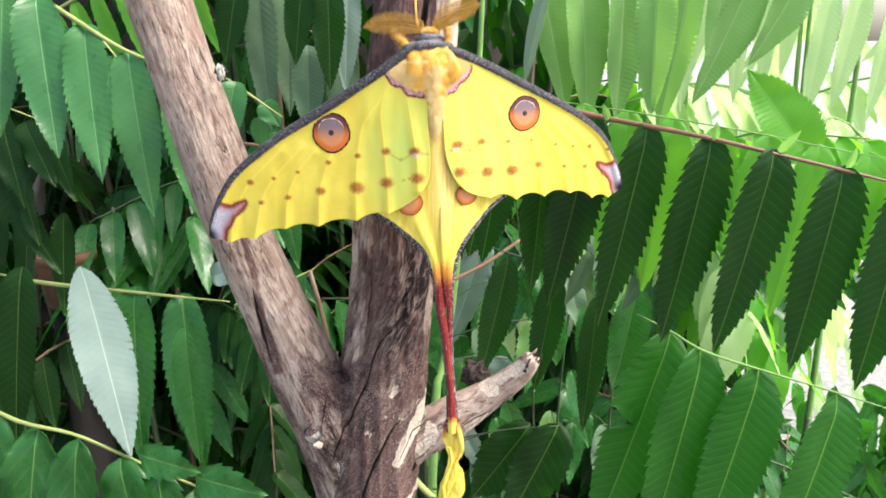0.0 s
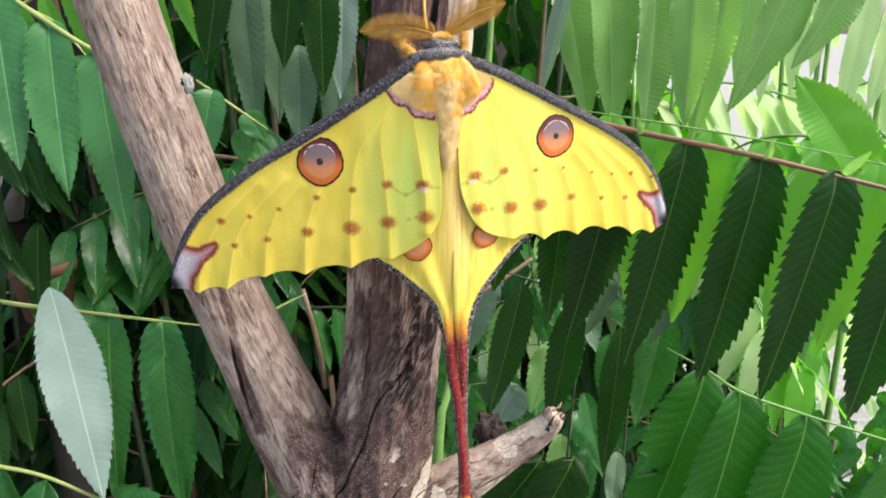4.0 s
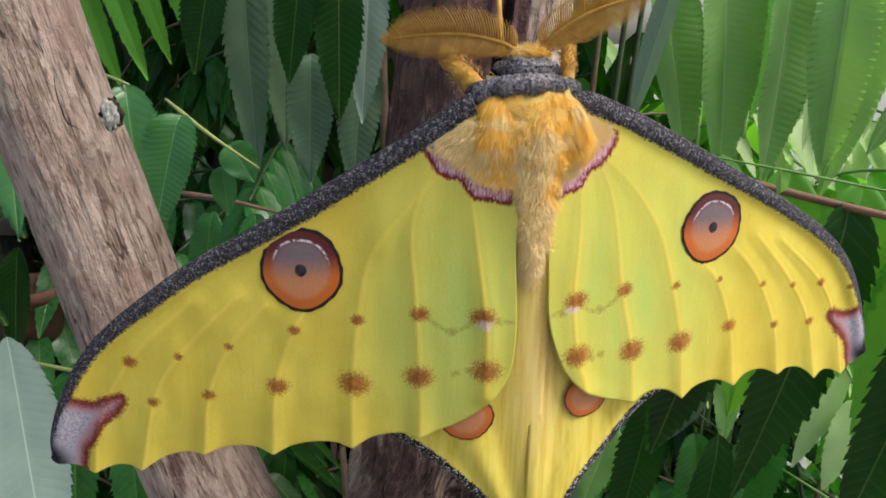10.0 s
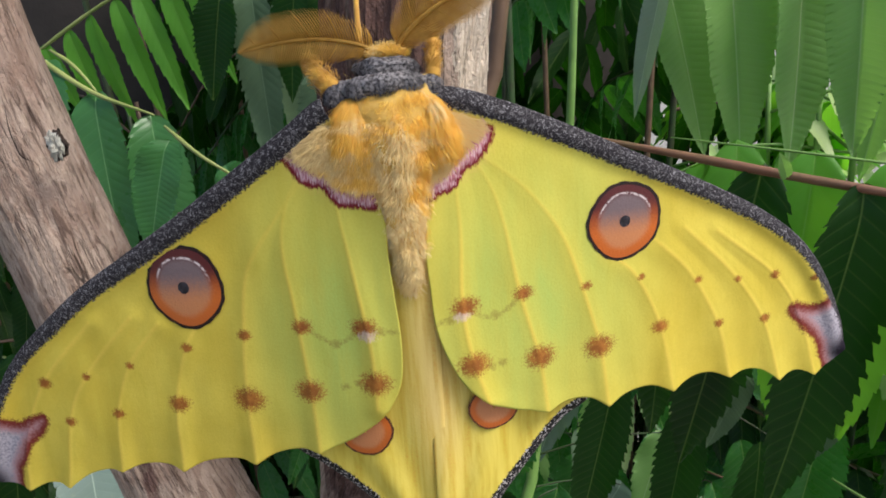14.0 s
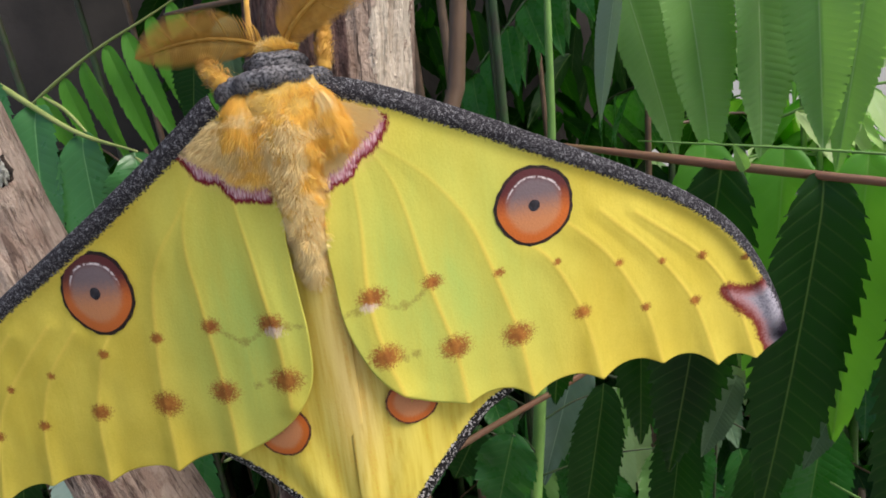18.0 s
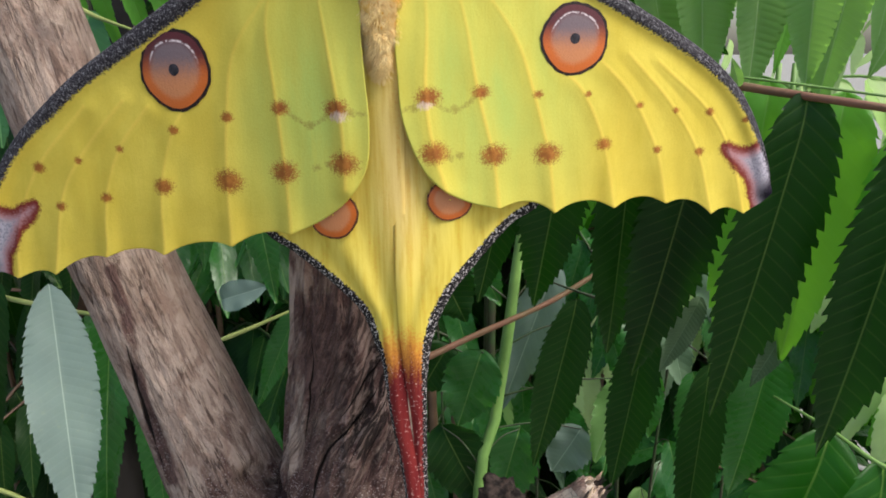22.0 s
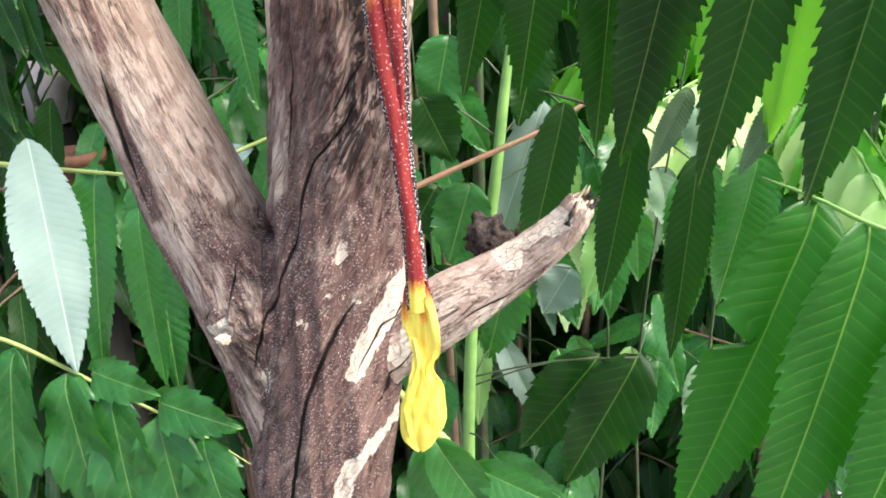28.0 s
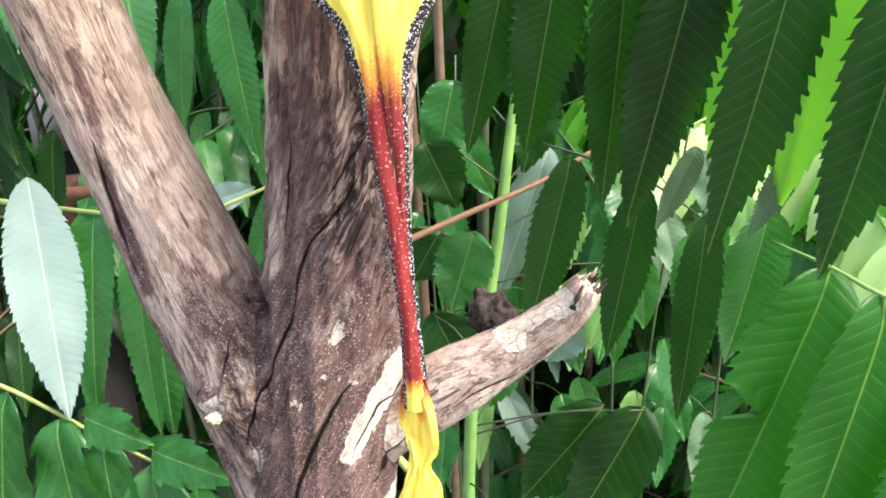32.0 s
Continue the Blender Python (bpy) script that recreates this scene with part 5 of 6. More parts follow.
        flap_fur("shoulder_fur", sh, FUR_MIX, (cx, cy, cz), (2.9, 2.3, 4.3), 9000, 3.6, (dx, -0.10 + 0.10 * k, -1.0), 4 + k, 0.02)
    wing_fur("base_fur", lw, FUR_MIX, (-11.4, 58.9), (7.6, 7.2), left_plane, 11000, 1.5, (-7.0, 66.0), 61, band["red"], lc)
    wing_fur("base_fur", rw, FUR_MIX, (2.8, 58.9), (6.4, 7.0), right_plane, 9000, 1.5, (-1.0, 66.5), 62, bandr["red"], rc)
    v, q = tube([(-13.4, 5.0, 66.2), (-10.5, 4.0, 67.3), (-5.6, 3.0, 68.0), (-1.6, 4.6, 68.1), (2.0, 7.6, 67.4)], [1.1, 1.6, 1.6, 1.6, 1.2], 16, 50, 0.05, 3)
    co = from_arrays("collar", v / 1000, q, COLLAR, ob, "dark grey scaly collar")
    for i, (x, y, z) in enumerate(((-11.5, 4.0, 66.8), (-8.0, 3.3, 67.7), (-4.6, 3.1, 68.0), (-1.4, 4.6, 68.1), (1.3, 6.9, 67.5))):
        flap_fur("collar_fringe", co, COLLAR, (x, y, z), (2.3, 1.6, 1.6), 1500, 0.8, (0, -0.25, -0.9), 90 + i, 0.0, 0.4, (0.6, 0.3, 0.4))
    ne = egg("neck", ob, COLLAR, (-4.7, 6.9, 70.2), (4.7, 3.2, 1.9), "dark scaly neck", 0.14, 8)
    flap_fur("neck_fringe", ne, COLLAR, (-4.7, 6.9, 70.2), (4.7, 3.2, 1.9), 4000, 0.8, (0, -0.3, -0.8), 9, 0.0, 0.4, (0.6, 0.3, 0.4))
    hd = egg("head", ob, FUR, (-4.6, 7.6, 72.4), (2.7, 2.4, 1.1), "small golden head", 0.14, 11)
    flap_fur("head_fur", hd, FUR_MIX, (-4.6, 7.6, 72.4), (2.7, 2.4, 1.1), 900, 1.1, (0, -0.3, 0.1), 12, 0.0, 0.5, (0.8, 0.4, 0.8))
    antenna(ob, [(-6.6, 7.4, 72.8), (-9.0, 6.7, 73.9), (-13.5, 6.2, 74.8), (-18.0, 6.2, 74.9), (-22.5, 6.6, 74.5), (-27.6, 7.1, 73.7)], 4.4, 4.0, (0.0, -0.22, 1))
    antenna(ob, [(-3.0, 7.4, 73.2), (-0.6, 6.6, 75.6), (3.0, 6.0, 78.0), (7.0, 5.8, 79.7), (12.8, 6.0, 81.4)], 4.2, 4.4, (-0.35, -0.35, 1))
    for i, (line, r) in enumerate((([(-12.0, 6.0, 66.8), (-14.2, 6.2, 68.8), (-16.2, 7.6, 70.6), (-17.8, 10.0, 71.8)], (1.5, 1.6, 1.2, 0.8)), ([(1.6, 9.5, 68.4), (1.7, 10.5, 71.0), (1.4, 12.5, 73.6), (0.8, 15.0, 77.0)], (1.2, 1.1, 0.8, 0.5)), ([(-8.6, 8.0, 72), (-9.2, 9.4, 76), (-9.6, 12.0, 82), (-9.4, 18.0, 88)], (0.55, 0.45, 0.4, 0.3)))):
        v, q = tube(line, r, 12, 30, 0.05)
        lg = from_arrays("leg", v / 1000, q, LEG, ob, "orange furry leg")
        c = smooth_line(line, 14)
        for k in (2, 5, 8, 11) if i < 2 else ():
            w = np.interp(k / 13, np.linspace(0, 1, len(r)), r)
            flap_fur("leg_fur", lg, LEG, c[k], (w, w, w * 1.6), 260, 1.0, (c[k + 1] - c[k]) * 0.8, 70 + 5 * i + k, 0.0, 0.4)
    return ob


moth()

# ---- the fronds ----
D_, G_, F_, U_, P_ = LEAF_SHADE, LEAF, LEAF_LIT, LEAF_UNDER, LEAF_PALE
frond("shade-darkened toothed sumac frond hanging from a reddish rachis", [(0.020, 0.392, 1.171), (0.036, 0.385, 1.169), (0.088, 0.36, 1.16), (0.127, 0.34, 1.154), (0.165, 0.325, 1.146), (0.202, 0.31, 1.138), (0.231, 0.3, 1.132)], 0.0015, STEM_RED, [
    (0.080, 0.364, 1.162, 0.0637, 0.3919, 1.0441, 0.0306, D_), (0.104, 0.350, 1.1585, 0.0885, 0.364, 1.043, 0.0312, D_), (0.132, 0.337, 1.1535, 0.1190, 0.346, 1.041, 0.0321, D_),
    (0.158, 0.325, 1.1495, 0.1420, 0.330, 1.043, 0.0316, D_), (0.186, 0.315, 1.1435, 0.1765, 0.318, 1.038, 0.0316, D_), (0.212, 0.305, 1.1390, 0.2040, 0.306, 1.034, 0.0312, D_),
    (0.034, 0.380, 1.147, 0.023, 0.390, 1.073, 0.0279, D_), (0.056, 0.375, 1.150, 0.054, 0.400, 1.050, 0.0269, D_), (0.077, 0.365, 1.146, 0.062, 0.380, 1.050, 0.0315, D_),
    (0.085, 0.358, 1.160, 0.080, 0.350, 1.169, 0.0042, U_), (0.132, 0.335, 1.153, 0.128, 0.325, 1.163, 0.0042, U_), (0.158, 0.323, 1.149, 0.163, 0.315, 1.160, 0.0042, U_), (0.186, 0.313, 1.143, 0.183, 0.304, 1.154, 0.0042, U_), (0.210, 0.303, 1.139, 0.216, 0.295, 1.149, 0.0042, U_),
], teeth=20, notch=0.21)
frond("bright sumac frond beyond the dark one, backlight painted into its colour", [(0.060, 0.41, 1.166), (0.11, 0.392, 1.160), (0.165, 0.372, 1.152), (0.21, 0.357, 1.144), (0.26, 0.345, 1.136)], 0.0005, STEM_GREEN, [
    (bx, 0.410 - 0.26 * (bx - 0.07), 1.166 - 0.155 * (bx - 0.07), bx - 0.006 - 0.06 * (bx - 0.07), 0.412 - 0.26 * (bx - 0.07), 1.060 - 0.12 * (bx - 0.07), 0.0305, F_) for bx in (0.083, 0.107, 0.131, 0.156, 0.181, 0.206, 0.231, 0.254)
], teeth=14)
frond("broad mid-green sumac frond with a torn leaflet", [(0.118, 0.388, 1.040), (0.1336, 0.371, 1.036), (0.147, 0.356, 1.031), (0.176, 0.345, 1.0245), (0.214, 0.332, 1.017), (0.245, 0.322, 1.010)], 0.0009, STEM_GREEN, [
    (0.1336, 0.3695, 1.0345, 0.0905, 0.352, 0.901, 0.0440, LEAF_MID, dict(tear=0.36)), (0.1475, 0.355, 1.0315, 0.1180, 0.338, 0.893, 0.0430, LEAF_MID), (0.176, 0.344, 1.024, 0.146, 0.330, 0.905, 0.0400, LEAF_MID), (0.214, 0.330, 1.016, 0.183, 0.312, 0.915, 0.0390, LEAF_MID),
], teeth=22, notch=0.17)
frond("shaded green sumac frond behind the stub", [(0.030, 0.43, 1.070), (0.073, 0.425, 1.056), (0.11, 0.432, 1.03)], 0.0008, STEM_DARK, [
    (0.042, 0.420, 1.065, 0.025, 0.420, 0.980, 0.0237, D_), (0.073, 0.420, 1.053, 0.062, 0.420, 0.972, 0.0225, D_), (0.097, 0.430, 1.028, 0.107, 0.430, 0.960, 0.0232, G_),
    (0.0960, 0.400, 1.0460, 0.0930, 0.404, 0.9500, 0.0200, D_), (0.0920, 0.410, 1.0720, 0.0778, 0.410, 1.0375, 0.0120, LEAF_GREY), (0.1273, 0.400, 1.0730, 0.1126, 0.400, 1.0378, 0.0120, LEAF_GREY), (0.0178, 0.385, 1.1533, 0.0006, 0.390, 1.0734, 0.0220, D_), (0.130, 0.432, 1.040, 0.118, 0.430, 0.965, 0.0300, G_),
])
frond("pale sumac frond seen from below, leaflets hanging", [(0.045, 0.42, 1.236), (0.10, 0.425, 1.240), (0.16, 0.44, 1.246), (0.235, 0.452, 1.246)], 0.002, STEM_GREEN, [
    (0.057, 0.400, 1.230, 0.047, 0.410, 1.173, 0.0096, P_), (0.055, 0.430, 1.240, 0.076, 0.430, 1.154, 0.0280, U_), (0.078, 0.420, 1.238, 0.087, 0.420, 1.153, 0.0282, U_), (0.103, 0.420, 1.238, 0.104, 0.420, 1.151, 0.0271, U_),
    (0.119, 0.410, 1.238, 0.122, 0.410, 1.156, 0.0239, U_), (0.146, 0.430, 1.240, 0.133, 0.430, 1.144, 0.0210, U_), (0.191, 0.450, 1.242, 0.160, 0.450, 1.160, 0.0314, U_), (0.222, 0.450, 1.242, 0.193, 0.450, 1.184, 0.0277, U_),
], teeth=30, notch=0.06, turn=0.6, fold=0.45)
frond("bright young sumac leaf, backlight painted into its colour", [(0.222, 0.400, 1.120), (0.217, 0.405, 1.133), (0.214, 0.406, 1.138)], 0.0012, STEM_GREEN, [(0.217, 0.405, 1.133, 0.176, 0.410, 1.183, 0.0368, F_)])
frond("green sumac frond with glossy arching leaflets", [(-0.294, 0.49, 1.239), (-0.251, 0.47, 1.22), (-0.204, 0.455, 1.194), (-0.165, 0.445, 1.181)], 0.002, STEM_YELLOW, [
    (-0.287, 0.480, 1.235, -0.295, 0.460, 1.138, 0.0290, LEAF_SHEEN), (-0.262, 0.470, 1.228, -0.247, 0.440, 1.127, 0.0344, LEAF_SHEEN), (-0.231, 0.465, 1.210, -0.216, 0.430, 1.112, 0.0323, LEAF_SHEEN), (-0.201, 0.455, 1.193, -0.190, 0.440, 1.088, 0.0323, LEAF_SHEEN), (-0.167, 0.445, 1.181, -0.161, 0.440, 1.087, 0.0291, LEAF_SHEEN),
], face=(0.15, -0.62, 0.78))
frond("sumac frond with one pale leaflet turned over", [(-0.354, 0.52, 1.02), (-0.309, 0.5, 1.02), (-0.225, 0.48, 1.019), (-0.153, 0.46, 1.02)], 0.0018, STEM_YELLOW, [
    (-0.264, 0.476, 1.042, -0.2125, 0.4065, 0.9285, 0.039, P_, dict(point=1.25, teeth=26, fold=0.10, notch=0.11, face=(0.62, -0.78, 0.10))), (-0.232, 0.485, 1.023, -0.2175, 0.4324, 0.9059, 0.0370, G_), (-0.193, 0.475, 1.020, -0.1774, 0.4417, 0.8923, 0.0374, G_), (-0.324, 0.500, 1.032, -0.341, 0.480, 0.888, 0.0342, D_),
])
frond("low green sumac frond with broad lobed leaflets", [(-0.347, 0.44, 0.962), (-0.2893, 0.41, 0.9543), (-0.2526, 0.41, 0.9437), (-0.2234, 0.41, 0.9291), (-0.2006, 0.41, 0.9162), (-0.174, 0.41, 0.9029), (-0.1475, 0.41, 0.8877), (-0.1241, 0.41, 0.8713)], 0.0015, STEM_YELLOW, [
    (-0.300, 0.408, 0.956, -0.318, 0.390, 0.862, 0.041, G_), (-0.274, 0.408, 0.948, -0.286, 0.388, 0.850, 0.042, G_), (-0.2469, 0.405, 0.9411, -0.252, 0.385, 0.842, 0.042, G_), (-0.2207, 0.405, 0.9262, -0.200, 0.385, 0.838, 0.042, G_), (-0.1956, 0.405, 0.9173, -0.179, 0.383, 0.828, 0.041, G_),
    (-0.1708, 0.405, 0.9024, -0.150, 0.383, 0.826, 0.040, G_), (-0.1478, 0.405, 0.8894, -0.124, 0.384, 0.835, 0.034, G_), (-0.172, 0.408, 0.911, -0.1191, 0.395, 0.905, 0.028, G_), (-0.210, 0.412, 0.926, -0.165, 0.402, 0.918, 0.026, G_),
], teeth=6, notch=0.24, wave=0.07, fold=0.15)
frond("small green frond between the limbs", [(-0.14, 0.41, 1.142), (-0.11, 0.405, 1.140), (-0.08, 0.40, 1.135)], 0.0012, STEM_BROWN, [
    (-0.115, 0.400, 1.136, -0.123, 0.400, 1.078, 0.0159, G_), (-0.098, 0.400, 1.136, -0.086, 0.390, 1.069, 0.0195, G_)])
frond("small drooping frond with a pale leaflet", [(-0.135, 0.415, 1.035), (-0.11, 0.42, 1.045), (-0.085, 0.43, 1.055)], 0.0012, STEM_YELLOW, [
    (-0.2005, 0.560, 1.003, -0.1624, 0.5578, 1.0165, 0.0230, P_), (-0.092, 0.430, 1.051, -0.117, 0.430, 0.996, 0.0155, G_), (-0.175, 0.430, 1.013, -0.171, 0.420, 0.913, 0.0228, G_)])
frond("shade-darkened hanging frond behind the branch", [(-0.14, 0.45, 1.240), (-0.09, 0.43, 1.238), (-0.04, 0.43, 1.236)], 0.0014, STEM_BROWN, [
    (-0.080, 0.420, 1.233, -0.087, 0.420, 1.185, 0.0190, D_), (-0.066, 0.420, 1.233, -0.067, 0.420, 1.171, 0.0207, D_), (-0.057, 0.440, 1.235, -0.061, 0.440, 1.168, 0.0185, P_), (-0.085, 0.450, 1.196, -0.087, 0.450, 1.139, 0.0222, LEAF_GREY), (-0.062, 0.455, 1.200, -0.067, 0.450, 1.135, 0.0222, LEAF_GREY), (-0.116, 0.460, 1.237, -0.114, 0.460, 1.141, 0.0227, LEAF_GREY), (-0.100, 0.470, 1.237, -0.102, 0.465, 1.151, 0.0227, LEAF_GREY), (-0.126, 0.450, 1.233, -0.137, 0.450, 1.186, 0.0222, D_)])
frond("small green frond beside the limb, sky sheen put into its colour", [(-0.118, 0.375, 1.182), (-0.10, 0.365, 1.172), (-0.085, 0.37, 1.160)], 0.0009, STEM_YELLOW, [
    (-0.103, 0.350, 1.180, -0.109, 0.340, 1.145, 0.0188, LEAF_SHEEN), (-0.095, 0.370, 1.168, -0.087, 0.370, 1.155, 0.0131, LEAF_SHEEN), (-0.098, 0.370, 1.160, -0.097, 0.370, 1.143, 0.0103, LEAF_SHEEN)])


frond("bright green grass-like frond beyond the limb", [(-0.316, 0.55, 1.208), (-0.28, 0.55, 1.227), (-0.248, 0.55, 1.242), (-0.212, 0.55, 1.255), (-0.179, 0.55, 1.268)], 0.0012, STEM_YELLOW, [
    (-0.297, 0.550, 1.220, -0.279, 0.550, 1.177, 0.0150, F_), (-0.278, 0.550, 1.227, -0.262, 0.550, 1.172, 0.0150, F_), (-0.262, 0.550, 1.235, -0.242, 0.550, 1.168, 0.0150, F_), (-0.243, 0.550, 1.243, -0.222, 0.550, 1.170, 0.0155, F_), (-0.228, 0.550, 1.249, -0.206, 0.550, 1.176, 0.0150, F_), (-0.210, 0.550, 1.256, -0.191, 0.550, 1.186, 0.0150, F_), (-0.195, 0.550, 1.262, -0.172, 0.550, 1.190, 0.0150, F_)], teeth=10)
frond("shade-darkened green frond at the edge of the thicket", [(-0.52, 0.63, 1.15), (-0.44, 0.61, 1.152), (-0.38, 0.60, 1.145), (-0.33, 0.60, 1.125)], 0.0014, STEM_YELLOW, [
    (-0.362, 0.6, 1.132, -0.332, 0.58, 1.078, 0.026, D_), (-0.376, 0.6, 1.120, -0.355, 0.58, 1.026, 0.028, D_), (-0.393, 0.6, 1.090, -0.341, 0.58, 1.000, 0.028, D_), (-0.343, 0.6, 1.130, -0.317, 0.58, 1.066, 0.024, D_), (-0.381, 0.6, 1.139, -0.362, 0.58, 1.060, 0.026, D_), (-0.42, 0.61, 1.148, -0.405, 0.59, 1.05, 0.028, D_), (-0.385, 0.625, 1.050, -0.398, 0.61, 0.955, 0.026, D_), (-0.352, 0.62, 1.045, -0.358, 0.605, 0.950, 0.024, D_), (-0.418, 0.63, 1.050, -0.430, 0.615, 0.960, 0.026, D_), (-0.46, 0.61, 1.150, -0.45, 0.59, 1.04, 0.028, D_)], wave=0.06)
frond("drooping green frond of two broad leaflets", [(-0.262, 0.51, 1.215), (-0.245, 0.505, 1.205), (-0.228, 0.50, 1.187)], 0.0014, STEM_YELLOW, [
    (-0.231, 0.500, 1.188, -0.247, 0.500, 1.128, 0.0257, LEAF_SHEEN), (-0.264, 0.500, 1.208, -0.264, 0.500, 1.160, 0.0200, LEAF_SHEEN)])


def broad_plant():
    """A leafy plant behind the stub: one thick stem with broad green and pale leaves."""
    foot = (-0.02, 0.45, 0.0)
    ob = thing("leafy_plant", foot, "leafy plant with a thick fresh green stem and pale-backed leaves", "plant")
    o = np.array(foot)
    line = [np.array(p) - o for p in ((-0.02, 0.45, 0.0), (-0.009, 0.47, 0.842), (0.002, 0.49, 0.967), (0.008, 0.495, 1.017), (0.014, 0.505, 1.075), (0.024, 0.52, 1.14), (0.030, 0.53, 1.26))]
    stem("stem", line, [0.005, 0.0036, 0.0042, 0.0040, 0.0032, 0.0016], STEM_GREEN, ob, "thick fresh green stem", 12, 60)
    spine = smooth_line(line, 200)
    for bx, by, bz, tx, ty, tz, w, mat in (
        (-0.035, 0.500, 1.058, -0.017, 0.500, 1.020, 0.0344, D_), (-0.026, 0.490, 1.009, -0.043, 0.490, 0.978, 0.0335, D_), (-0.005, 0.470, 1.015, -0.018, 0.470, 0.969, 0.0346, G_), (0.034, 0.520, 1.051, 0.004, 0.520, 0.955, 0.0290, P_),
        (0.016, 0.490, 0.958, 0.002, 0.490, 0.898, 0.0365, G_), (0.052, 0.500, 0.955, 0.036, 0.500, 0.925, 0.0313, P_), (-0.029, 0.480, 0.962, -0.004, 0.480, 0.911, 0.0385, D_), (0.069, 0.480, 0.907, 0.024, 0.480, 0.840, 0.0474, D_),
        (0.090, 0.470, 0.913, 0.052, 0.470, 0.824, 0.0461, D_), (0.009, 0.500, 0.908, 0.038, 0.500, 0.844, 0.0188, P_), (0.010, 0.420, 0.877, 0.049, 0.420, 0.851, 0.0222, G_), (0.030, 0.515, 1.085, 0.020, 0.505, 1.040, 0.030, D_), (-0.02, 0.515, 1.09, -0.03, 0.51, 1.04, 0.032, G_),
        (0.050, 0.51, 1.02, 0.030, 0.505, 0.965, 0.026, U_), (0.075, 0.50, 0.99, 0.060, 0.49, 0.94, 0.024, U_), (-0.045, 0.49, 0.95, -0.03, 0.48, 0.90, 0.03, G_),
    ):
        b = np.array((bx, by, bz))
        near = spine[np.argmin(np.linalg.norm(spine + o - b + (0, 0, 0.02), axis=1))]
        st = stem("leaf_stalk", [near, (near + b - o) / 2 + (0, 0, 0.004), b - o], [0.0006, 0.0005, 0.0004], STEM_DARK, ob, "", 6, 12)
        leaf = leaflet(ob, b, (tx, ty, tz), w, mat, seed=len(bpy.data.objects), teeth=10, wave=0.05)
        leaf.name = "leaf"
    rng = np.random.default_rng(77)
    twigs = []
    for x0 in (-0.055, -0.02, 0.035, 0.075, 0.115, 0.15):
        pts = [np.array((x0 * 0.3 - 0.02, 0.47, 0.02)) - o, np.array((x0, 0.57, 0.55)) - o, np.array((x0 + rng.uniform(-0.02, 0.02), 0.585, 0.85)) - o, np.array((x0 + rng.uniform(-0.02, 0.02), 0.58, 1.10)) - o]
        stem("twig", pts, [0.0022, 0.0016, 0.0013, 0.0006], STEM_DARK, ob, "", 6, 40)
        twigs.append(smooth_line(pts, 120))
    spine = np.vstack(twigs)
    for k in range(38):
        b = np.array((rng.uniform(-0.05, 0.15), rng.uniform(0.52, 0.62), rng.uniform(0.84, 1.09)))
        near = spine[np.argmin(np.linalg.norm(spine + o - b + (0, 0, 0.012), axis=1))]
        stem("leaf_stalk", [near, (near + b - o) / 2 + (0, 0, 0.003), b - o], [0.0005, 0.0004, 0.0004], STEM_DARK, ob, "", 6, 12)
        t = b + (rng.uniform(-0.025, 0.025), rng.uniform(-0.03, 0.0), -rng.uniform(0.04, 0.065))
        leaf = leaflet(ob, b, t, rng.uniform(0.018, 0.027), (G_, G_, G_, LEAF_GREY, U_)[k % 5], seed=len(bpy.data.objects), teeth=10, wave=0.05)
        leaf.name = "leaf"
    return ob


broad_plant()
frond("low frond at the foot of the branch", [(-0.030, 0.345, 0.972), (-0.012, 0.345, 0.948), (0.012, 0.343, 0.925), (0.04, 0.34, 0.90)], 0.0022, STEM_YELLOW, [
    (-0.009, 0.340, 0.943, 0.016, 0.340, 0.903, 0.0231, G_), (-0.016, 0.350, 0.934, -0.003, 0.350, 0.889, 0.0230, G_), (0.006, 0.343, 0.930, 0.045, 0.338, 0.915, 0.018, G_)], teeth=9)


def lone_stem(name, points, radii, mat, label, seed):
    ob = stem(name, [np.array(p) - points[0] for p in points], radii, mat, None, "", 10, 40, seed)
    ob.location = points[0]
    return tagged(ob, label, "stem", "stems among the leaves")


lone_stem("stem", [(-0.045, 0.444, 1.014), (-0.010, 0.464, 1.026), (0.03, 0.484, 1.04), (0.058, 0.5, 1.054)], [0.0018, 0.0016, 0.0014], STEM_RED, "thin reddish-brown stem crossing behind the branch", 1)
lone_stem("stem", [(-0.1085, 0.53, 1.0192), (-0.0985, 0.53, 0.9721), (-0.0945, 0.53, 0.9250), (-0.0876, 0.53, 0.8779), (-0.06, 0.53, 0.0)], [0.0020, 0.0024, 0.0026, 0.0030, 0.005], STEM_BROWN, "dry brown stick behind the fork", 3)
lone_stem("stem", [(0.006, 0.40, 1.26), (-0.004, 0.40, 1.186), (-0.018, 0.385, 1.150), (-0.028, 0.350, 1.08), (-0.040, 0.340, 1.0), (-0.055, 0.345, 0.0)], [0.0030, 0.0032, 0.0032, 0.0034, 0.005], STEM_BROWN, "brown upright stick behind the trunk", 4)


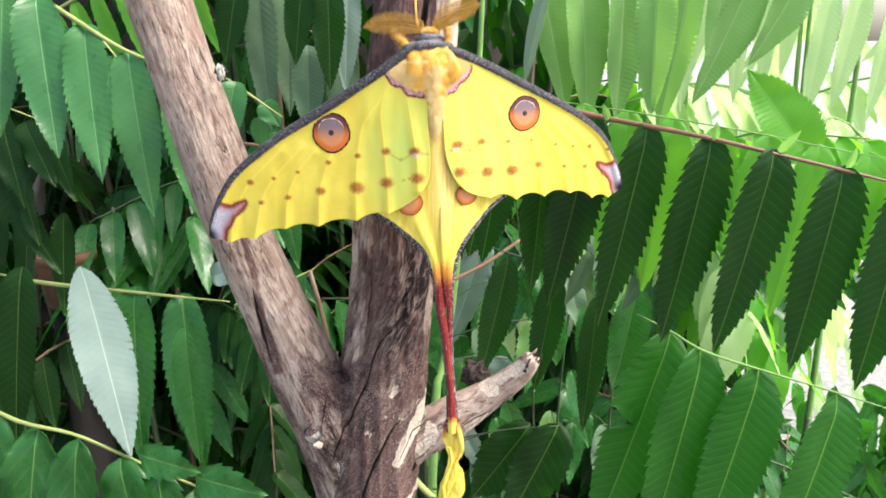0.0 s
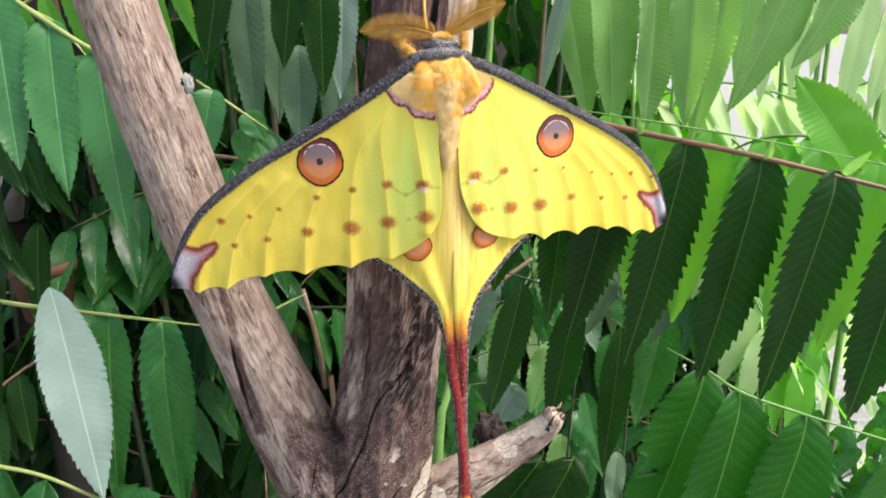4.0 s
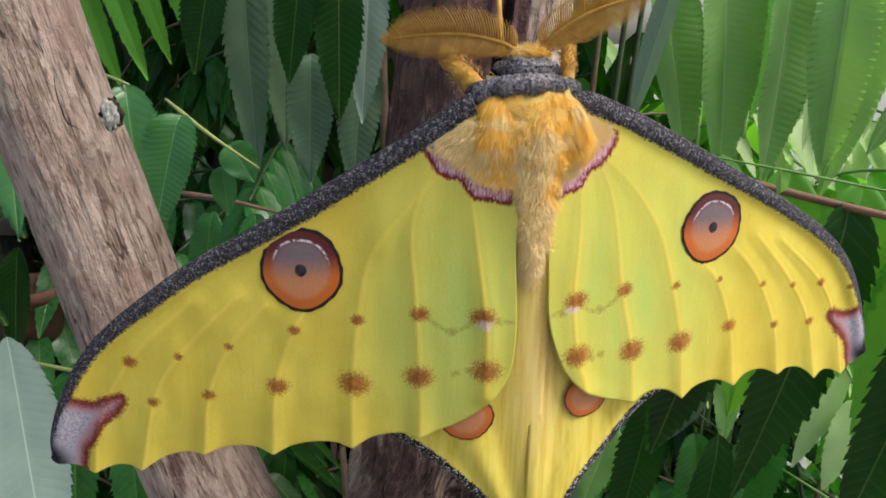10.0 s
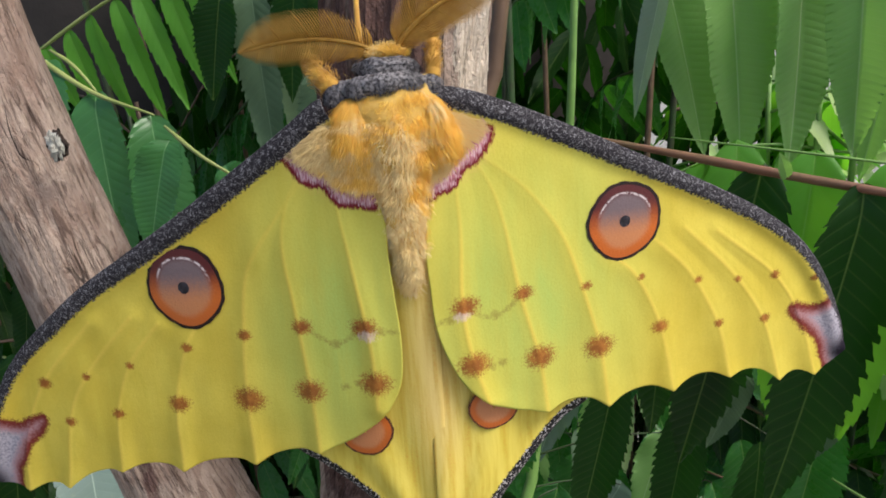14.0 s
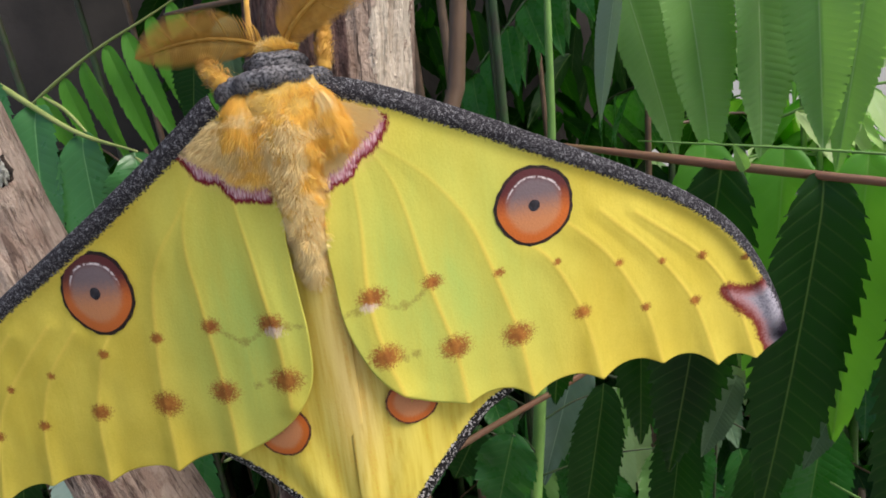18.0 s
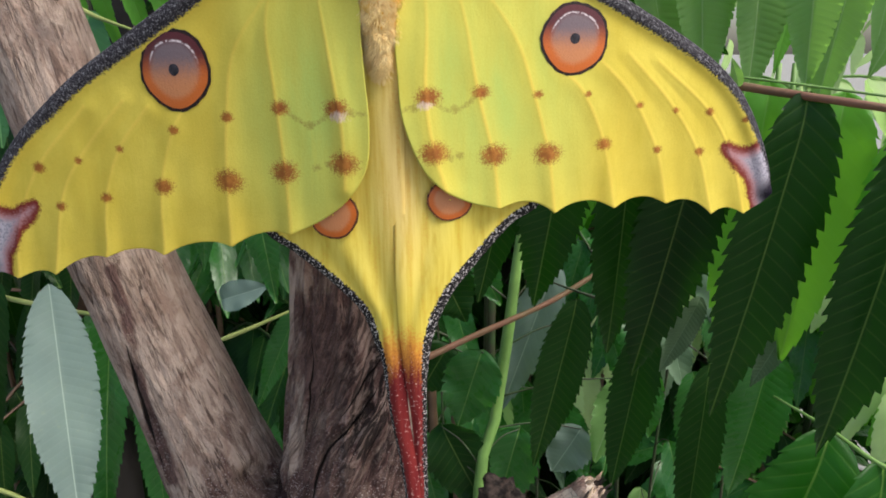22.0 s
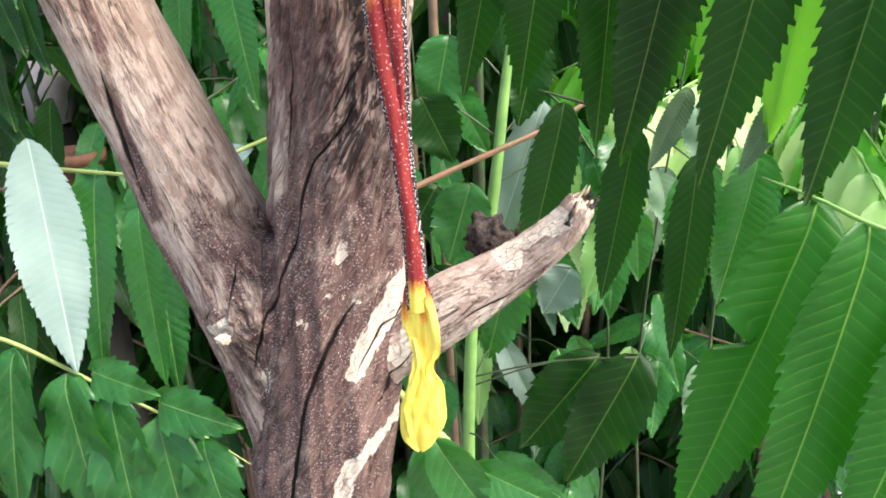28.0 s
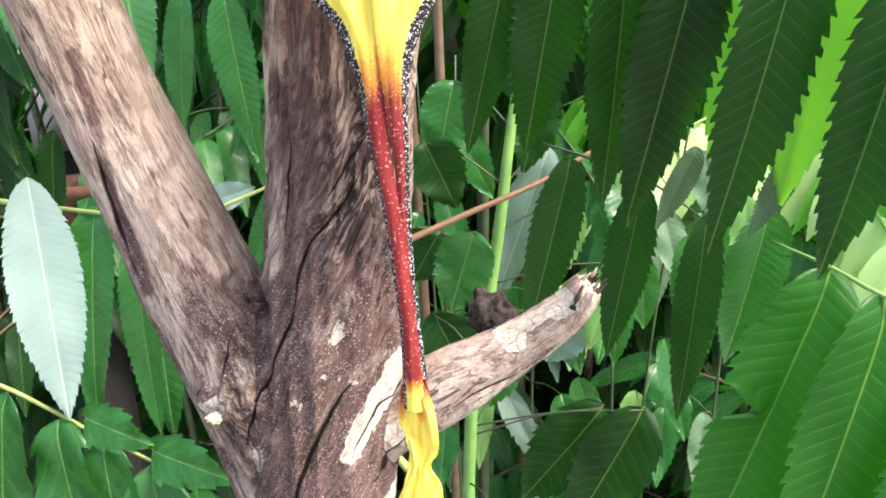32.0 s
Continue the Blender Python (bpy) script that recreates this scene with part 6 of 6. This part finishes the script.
def flower_pot():
    """A terracotta pot on a dark post, and a pale post beside it."""
    clay = plain("terracotta", (0.150, 0.066, 0.040), (0.075, 0.040, 0.028), 60, 0.8, 0.4, 0.001)
    ob = thing("flower_pot", (-0.405, 0.70, 0.925), "weathered orange terracotta pot behind the leaves", "pot")
    prof = [(0.0, 0.0), (0.052, 0.0), (0.068, 0.115), (0.076, 0.117), (0.077, 0.142), (0.069, 0.143), (0.066, 0.118), (0.058, 0.105), (0.0, 0.105)]
    n = 40
    vs = [(0.42 * r * math.cos(2 * math.pi * j / n), 0.42 * r * math.sin(2 * math.pi * j / n), 0.42 * z) for r, z in prof for j in range(n)]
    from_arrays("pot", vs, grid_faces(len(prof), n, True), clay, ob)
    box = bmesh.new()
    bmesh.ops.create_cube(box, size=1.0, matrix=Matrix.LocRotScale((0, 0, 0.4625), None, (0.034, 0.034, 0.925)))
    bmesh.ops.bevel(box, geom=box.edges[:], offset=0.006, segments=2, affect="EDGES")
    stand_ = part("post", box, plain("dark_post", (0.020, 0.016, 0.013), (0.012, 0.010, 0.009), 12, 0.9), None)
    stand_.location = (-0.405, 0.70, 0)
    tagged(stand_, "dark wooden post carrying the pot", "post")
    pb = bmesh.new()
    bmesh.ops.create_cube(pb, size=1.0, matrix=Matrix.LocRotScale((0, 0, 0.035), None, (0.042, 0.04, 0.07)))
    bmesh.ops.bevel(pb, geom=pb.edges[:], offset=0.003, segments=2, affect="EDGES")
    lab = part("pale_block", pb, plain("pale_plastic", (0.34, 0.28, 0.27), (0.28, 0.23, 0.22), 20, 0.6), None)
    lab.location = (-0.53, 0.86, 0.985)
    tagged(lab, "pale pinkish plastic block on a dark post", "block")
    copy_thing(stand_, pose(-0.53, 0.86, 0.06))


flower_pot()


# ---- the thicket behind ----
def shrub_frond(parent, mat, rng, stem_mat, fine=False):
    """A compound leaf, 0.24 m long, along +x from the origin, leaflets hanging to both sides."""
    line = [np.array((0, 0, 0)), np.array((0.10, 0.0, 0.015)), np.array((0.22, 0.0, -0.03))]
    ob = stem("frond", line, [0.0018, 0.0015, 0.0010], stem_mat, parent, "", 6, 14)
    c = smooth_line(line, 9)
    for i in range(1, 9):
        for s in (1, -1):
            b = c[i]
            t = b + np.array((0.025 + rng.normal(0, 0.008), s * (0.035 + rng.normal(0, 0.008)), -0.072 - rng.normal(0, 0.012)))
            leaflet(ob, b, t, rng.uniform(0.022, 0.030), mat, face=(0.3, s * 0.4, 0.8), seed=int(rng.integers(9999)), teeth=11, fine=fine, fold=0.2)
    return ob


def shrub(x, y, height, count, mats, label, seed, spread=0.16, low=0.35, stems=None):
    """A shrub: upright stems with compound leaves all along them."""
    rng = np.random.default_rng(seed)
    ob = thing("shrub", (x, y, 0), label, "shrub", "shrubs behind the branch")
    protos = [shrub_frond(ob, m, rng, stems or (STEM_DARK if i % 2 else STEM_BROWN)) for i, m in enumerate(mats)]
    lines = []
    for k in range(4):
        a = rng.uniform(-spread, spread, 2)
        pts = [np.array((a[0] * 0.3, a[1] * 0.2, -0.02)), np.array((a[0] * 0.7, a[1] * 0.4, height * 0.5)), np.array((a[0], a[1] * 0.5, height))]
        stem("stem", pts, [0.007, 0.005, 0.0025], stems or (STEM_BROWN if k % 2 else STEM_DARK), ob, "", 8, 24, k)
        lines.append(smooth_line(pts, 60))
    for i in range(count):
        line = lines[i % 4]
        p = line[int(np.interp(rng.uniform(low, height), (0, height), (0, 59)))]
        m = pose(p[0], p[1], p[2], rng.uniform(-15, 15), rng.uniform(-30, 30), rng.uniform(0, 360))
        if i < len(protos):
            protos[i].matrix_basis = m
        else:
            copy_thing(protos[i % len(protos)], m)
    return ob


rng_ = np.random.default_rng(55)
for k in range(4):
    x0, y0, z0 = 0.20 + 0.085 * k, 0.62 + 0.05 * (k % 2), 1.26 - 0.012 * k
    frond("pale sumac frond, daylight painted into its long hanging leaflets", [(x0 - 0.06, y0, z0 + 0.02), (x0, y0, z0 + 0.01), (x0 + 0.09, y0 - 0.02, z0)], 0.0016, STEM_GREEN, [
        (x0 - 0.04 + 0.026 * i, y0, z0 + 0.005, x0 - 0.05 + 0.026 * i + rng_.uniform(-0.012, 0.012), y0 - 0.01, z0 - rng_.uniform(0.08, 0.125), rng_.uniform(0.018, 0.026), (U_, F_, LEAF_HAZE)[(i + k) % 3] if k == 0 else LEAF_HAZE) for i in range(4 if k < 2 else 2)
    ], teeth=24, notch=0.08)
DARK_LABEL = "leafy green sumac shrub, behind the branch and unseen round it for shade"
shrub(-0.30, 0.80, 1.02, 22, (LEAF_SHADE, LEAF_SHADE), DARK_LABEL, 11, 0.14, 0.4)
shrub(-0.60, 0.80, 1.02, 22, (LEAF_SHADE, LEAF_SHADE), DARK_LABEL, 12, 0.14, 0.4)
shrub(-0.74, 0.94, 1.13, 26, (LEAF, LEAF_SHADE), DARK_LABEL, 1)
shrub(-0.44, 0.96, 1.16, 28, (LEAF_SHADE, LEAF), DARK_LABEL, 2)
shrub(-0.16, 0.92, 1.42, 32, (LEAF_SHADE, LEAF), DARK_LABEL, 3)
shrub(0.04, 0.92, 1.36, 30, (LEAF_SHADE, LEAF), DARK_LABEL, 4)
shrub(0.30, 0.84, 1.16, 30, (LEAF_HAZE, LEAF_LIT), "bright green sumac shrub, daylight painted into its leaves", 5, 0.14, 0.90, STEM_GREEN)
shrub(0.24, 0.86, 0.90, 24, (LEAF, LEAF_SHADE), DARK_LABEL, 15, 0.16, 0.3)
shrub(0.60, 0.95, 1.30, 13, (LEAF_HAZE, LEAF_HAZE), "bright green sumac shrub, daylight painted into its leaves", 6, 0.2, 0.8, STEM_GREEN)


shrub(0.30, 0.68, 0.82, 20, (LEAF, LEAF), DARK_LABEL, 16, 0.10, 0.4)


# unseen shrubs added to block light from the left, behind and above
shrub(-0.62, -0.10, 1.22, 26, (LEAF, LEAF_SHADE), DARK_LABEL, 21, 0.2)
shrub(-0.72, 0.28, 1.22, 26, (LEAF, LEAF_SHADE), DARK_LABEL, 22, 0.2)
shrub(-0.15, -0.75, 1.10, 26, (LEAF, LEAF_SHADE), DARK_LABEL, 23, 0.2)
shrub(-0.34, 0.93, 1.74, 26, (LEAF, LEAF_SHADE), "tall leafy sumac shrub added out of view to shade the thicket", 24, 0.3, 1.56)
shrub(-0.02, 0.74, 1.74, 26, (LEAF, LEAF_SHADE), "tall leafy sumac shrub added out of view to shade the thicket", 25, 0.12, 1.56)


def far_leaves(name, label, material, count, xs, ys, zs, seed):
    """A dense leaf mass at the back, too far and deep to count."""
    rng = np.random.default_rng(seed)
    vs, qs, vein, n = [], [], [], 0
    shapes = [blade(0.11, 0.03, 9, 0.08, 0.2, 0.03, k, False) for k in range(4)]
    for i in range(count):
        v, q, ve = shapes[i % 4]
        x, y, z = rng.uniform(*xs), rng.uniform(*ys), rng.uniform(*zs)
        z = z if x > -0.48 else z * 0.72
        m = pose(x, y, z, rng.uniform(-110, -40), rng.uniform(-50, 50), rng.uniform(-70, 70))
        w = np.array(m.to_3x3()) @ v.T
        vs.append(w.T + (x, y, z))
        qs += [tuple(a + n for a in f) for f in q]
        n += len(ve)
        vein.append(ve)
    ob = from_arrays(name, np.vstack(vs), qs, material, None, "", {"vein": np.vstack(vein)[:, 0], "across": np.vstack(vein)[:, 1]})
    tagged(ob, label, "foliage", kind="stuff")


far_leaves("hedge_leaves", "dense shade-darkened green leaves before the wall", LEAF_SHADE, 3400, (-1.5, 0.14), (1.0, 1.17), (0.0, 1.6), 31)
far_leaves("undergrowth_leaves", "shade-darkened green undergrowth leaves on the daylit side", LEAF_SHADE, 900, (0.14, 0.46), (1.02, 1.2), (0.0, 0.84), 32)
far_leaves("verge_leaves", "green leaves of low growth out in the daylight", LEAF, 620, (0.44, 1.1), (1.02, 1.25), (0.0, 0.56), 34)
far_leaves("daylit_leaves", "pale green leaves far back, daylight haze put into their colour", LEAF_HAZE, 420, (0.1, 1.9), (1.5, 2.1), (0.0, 1.7), 33)
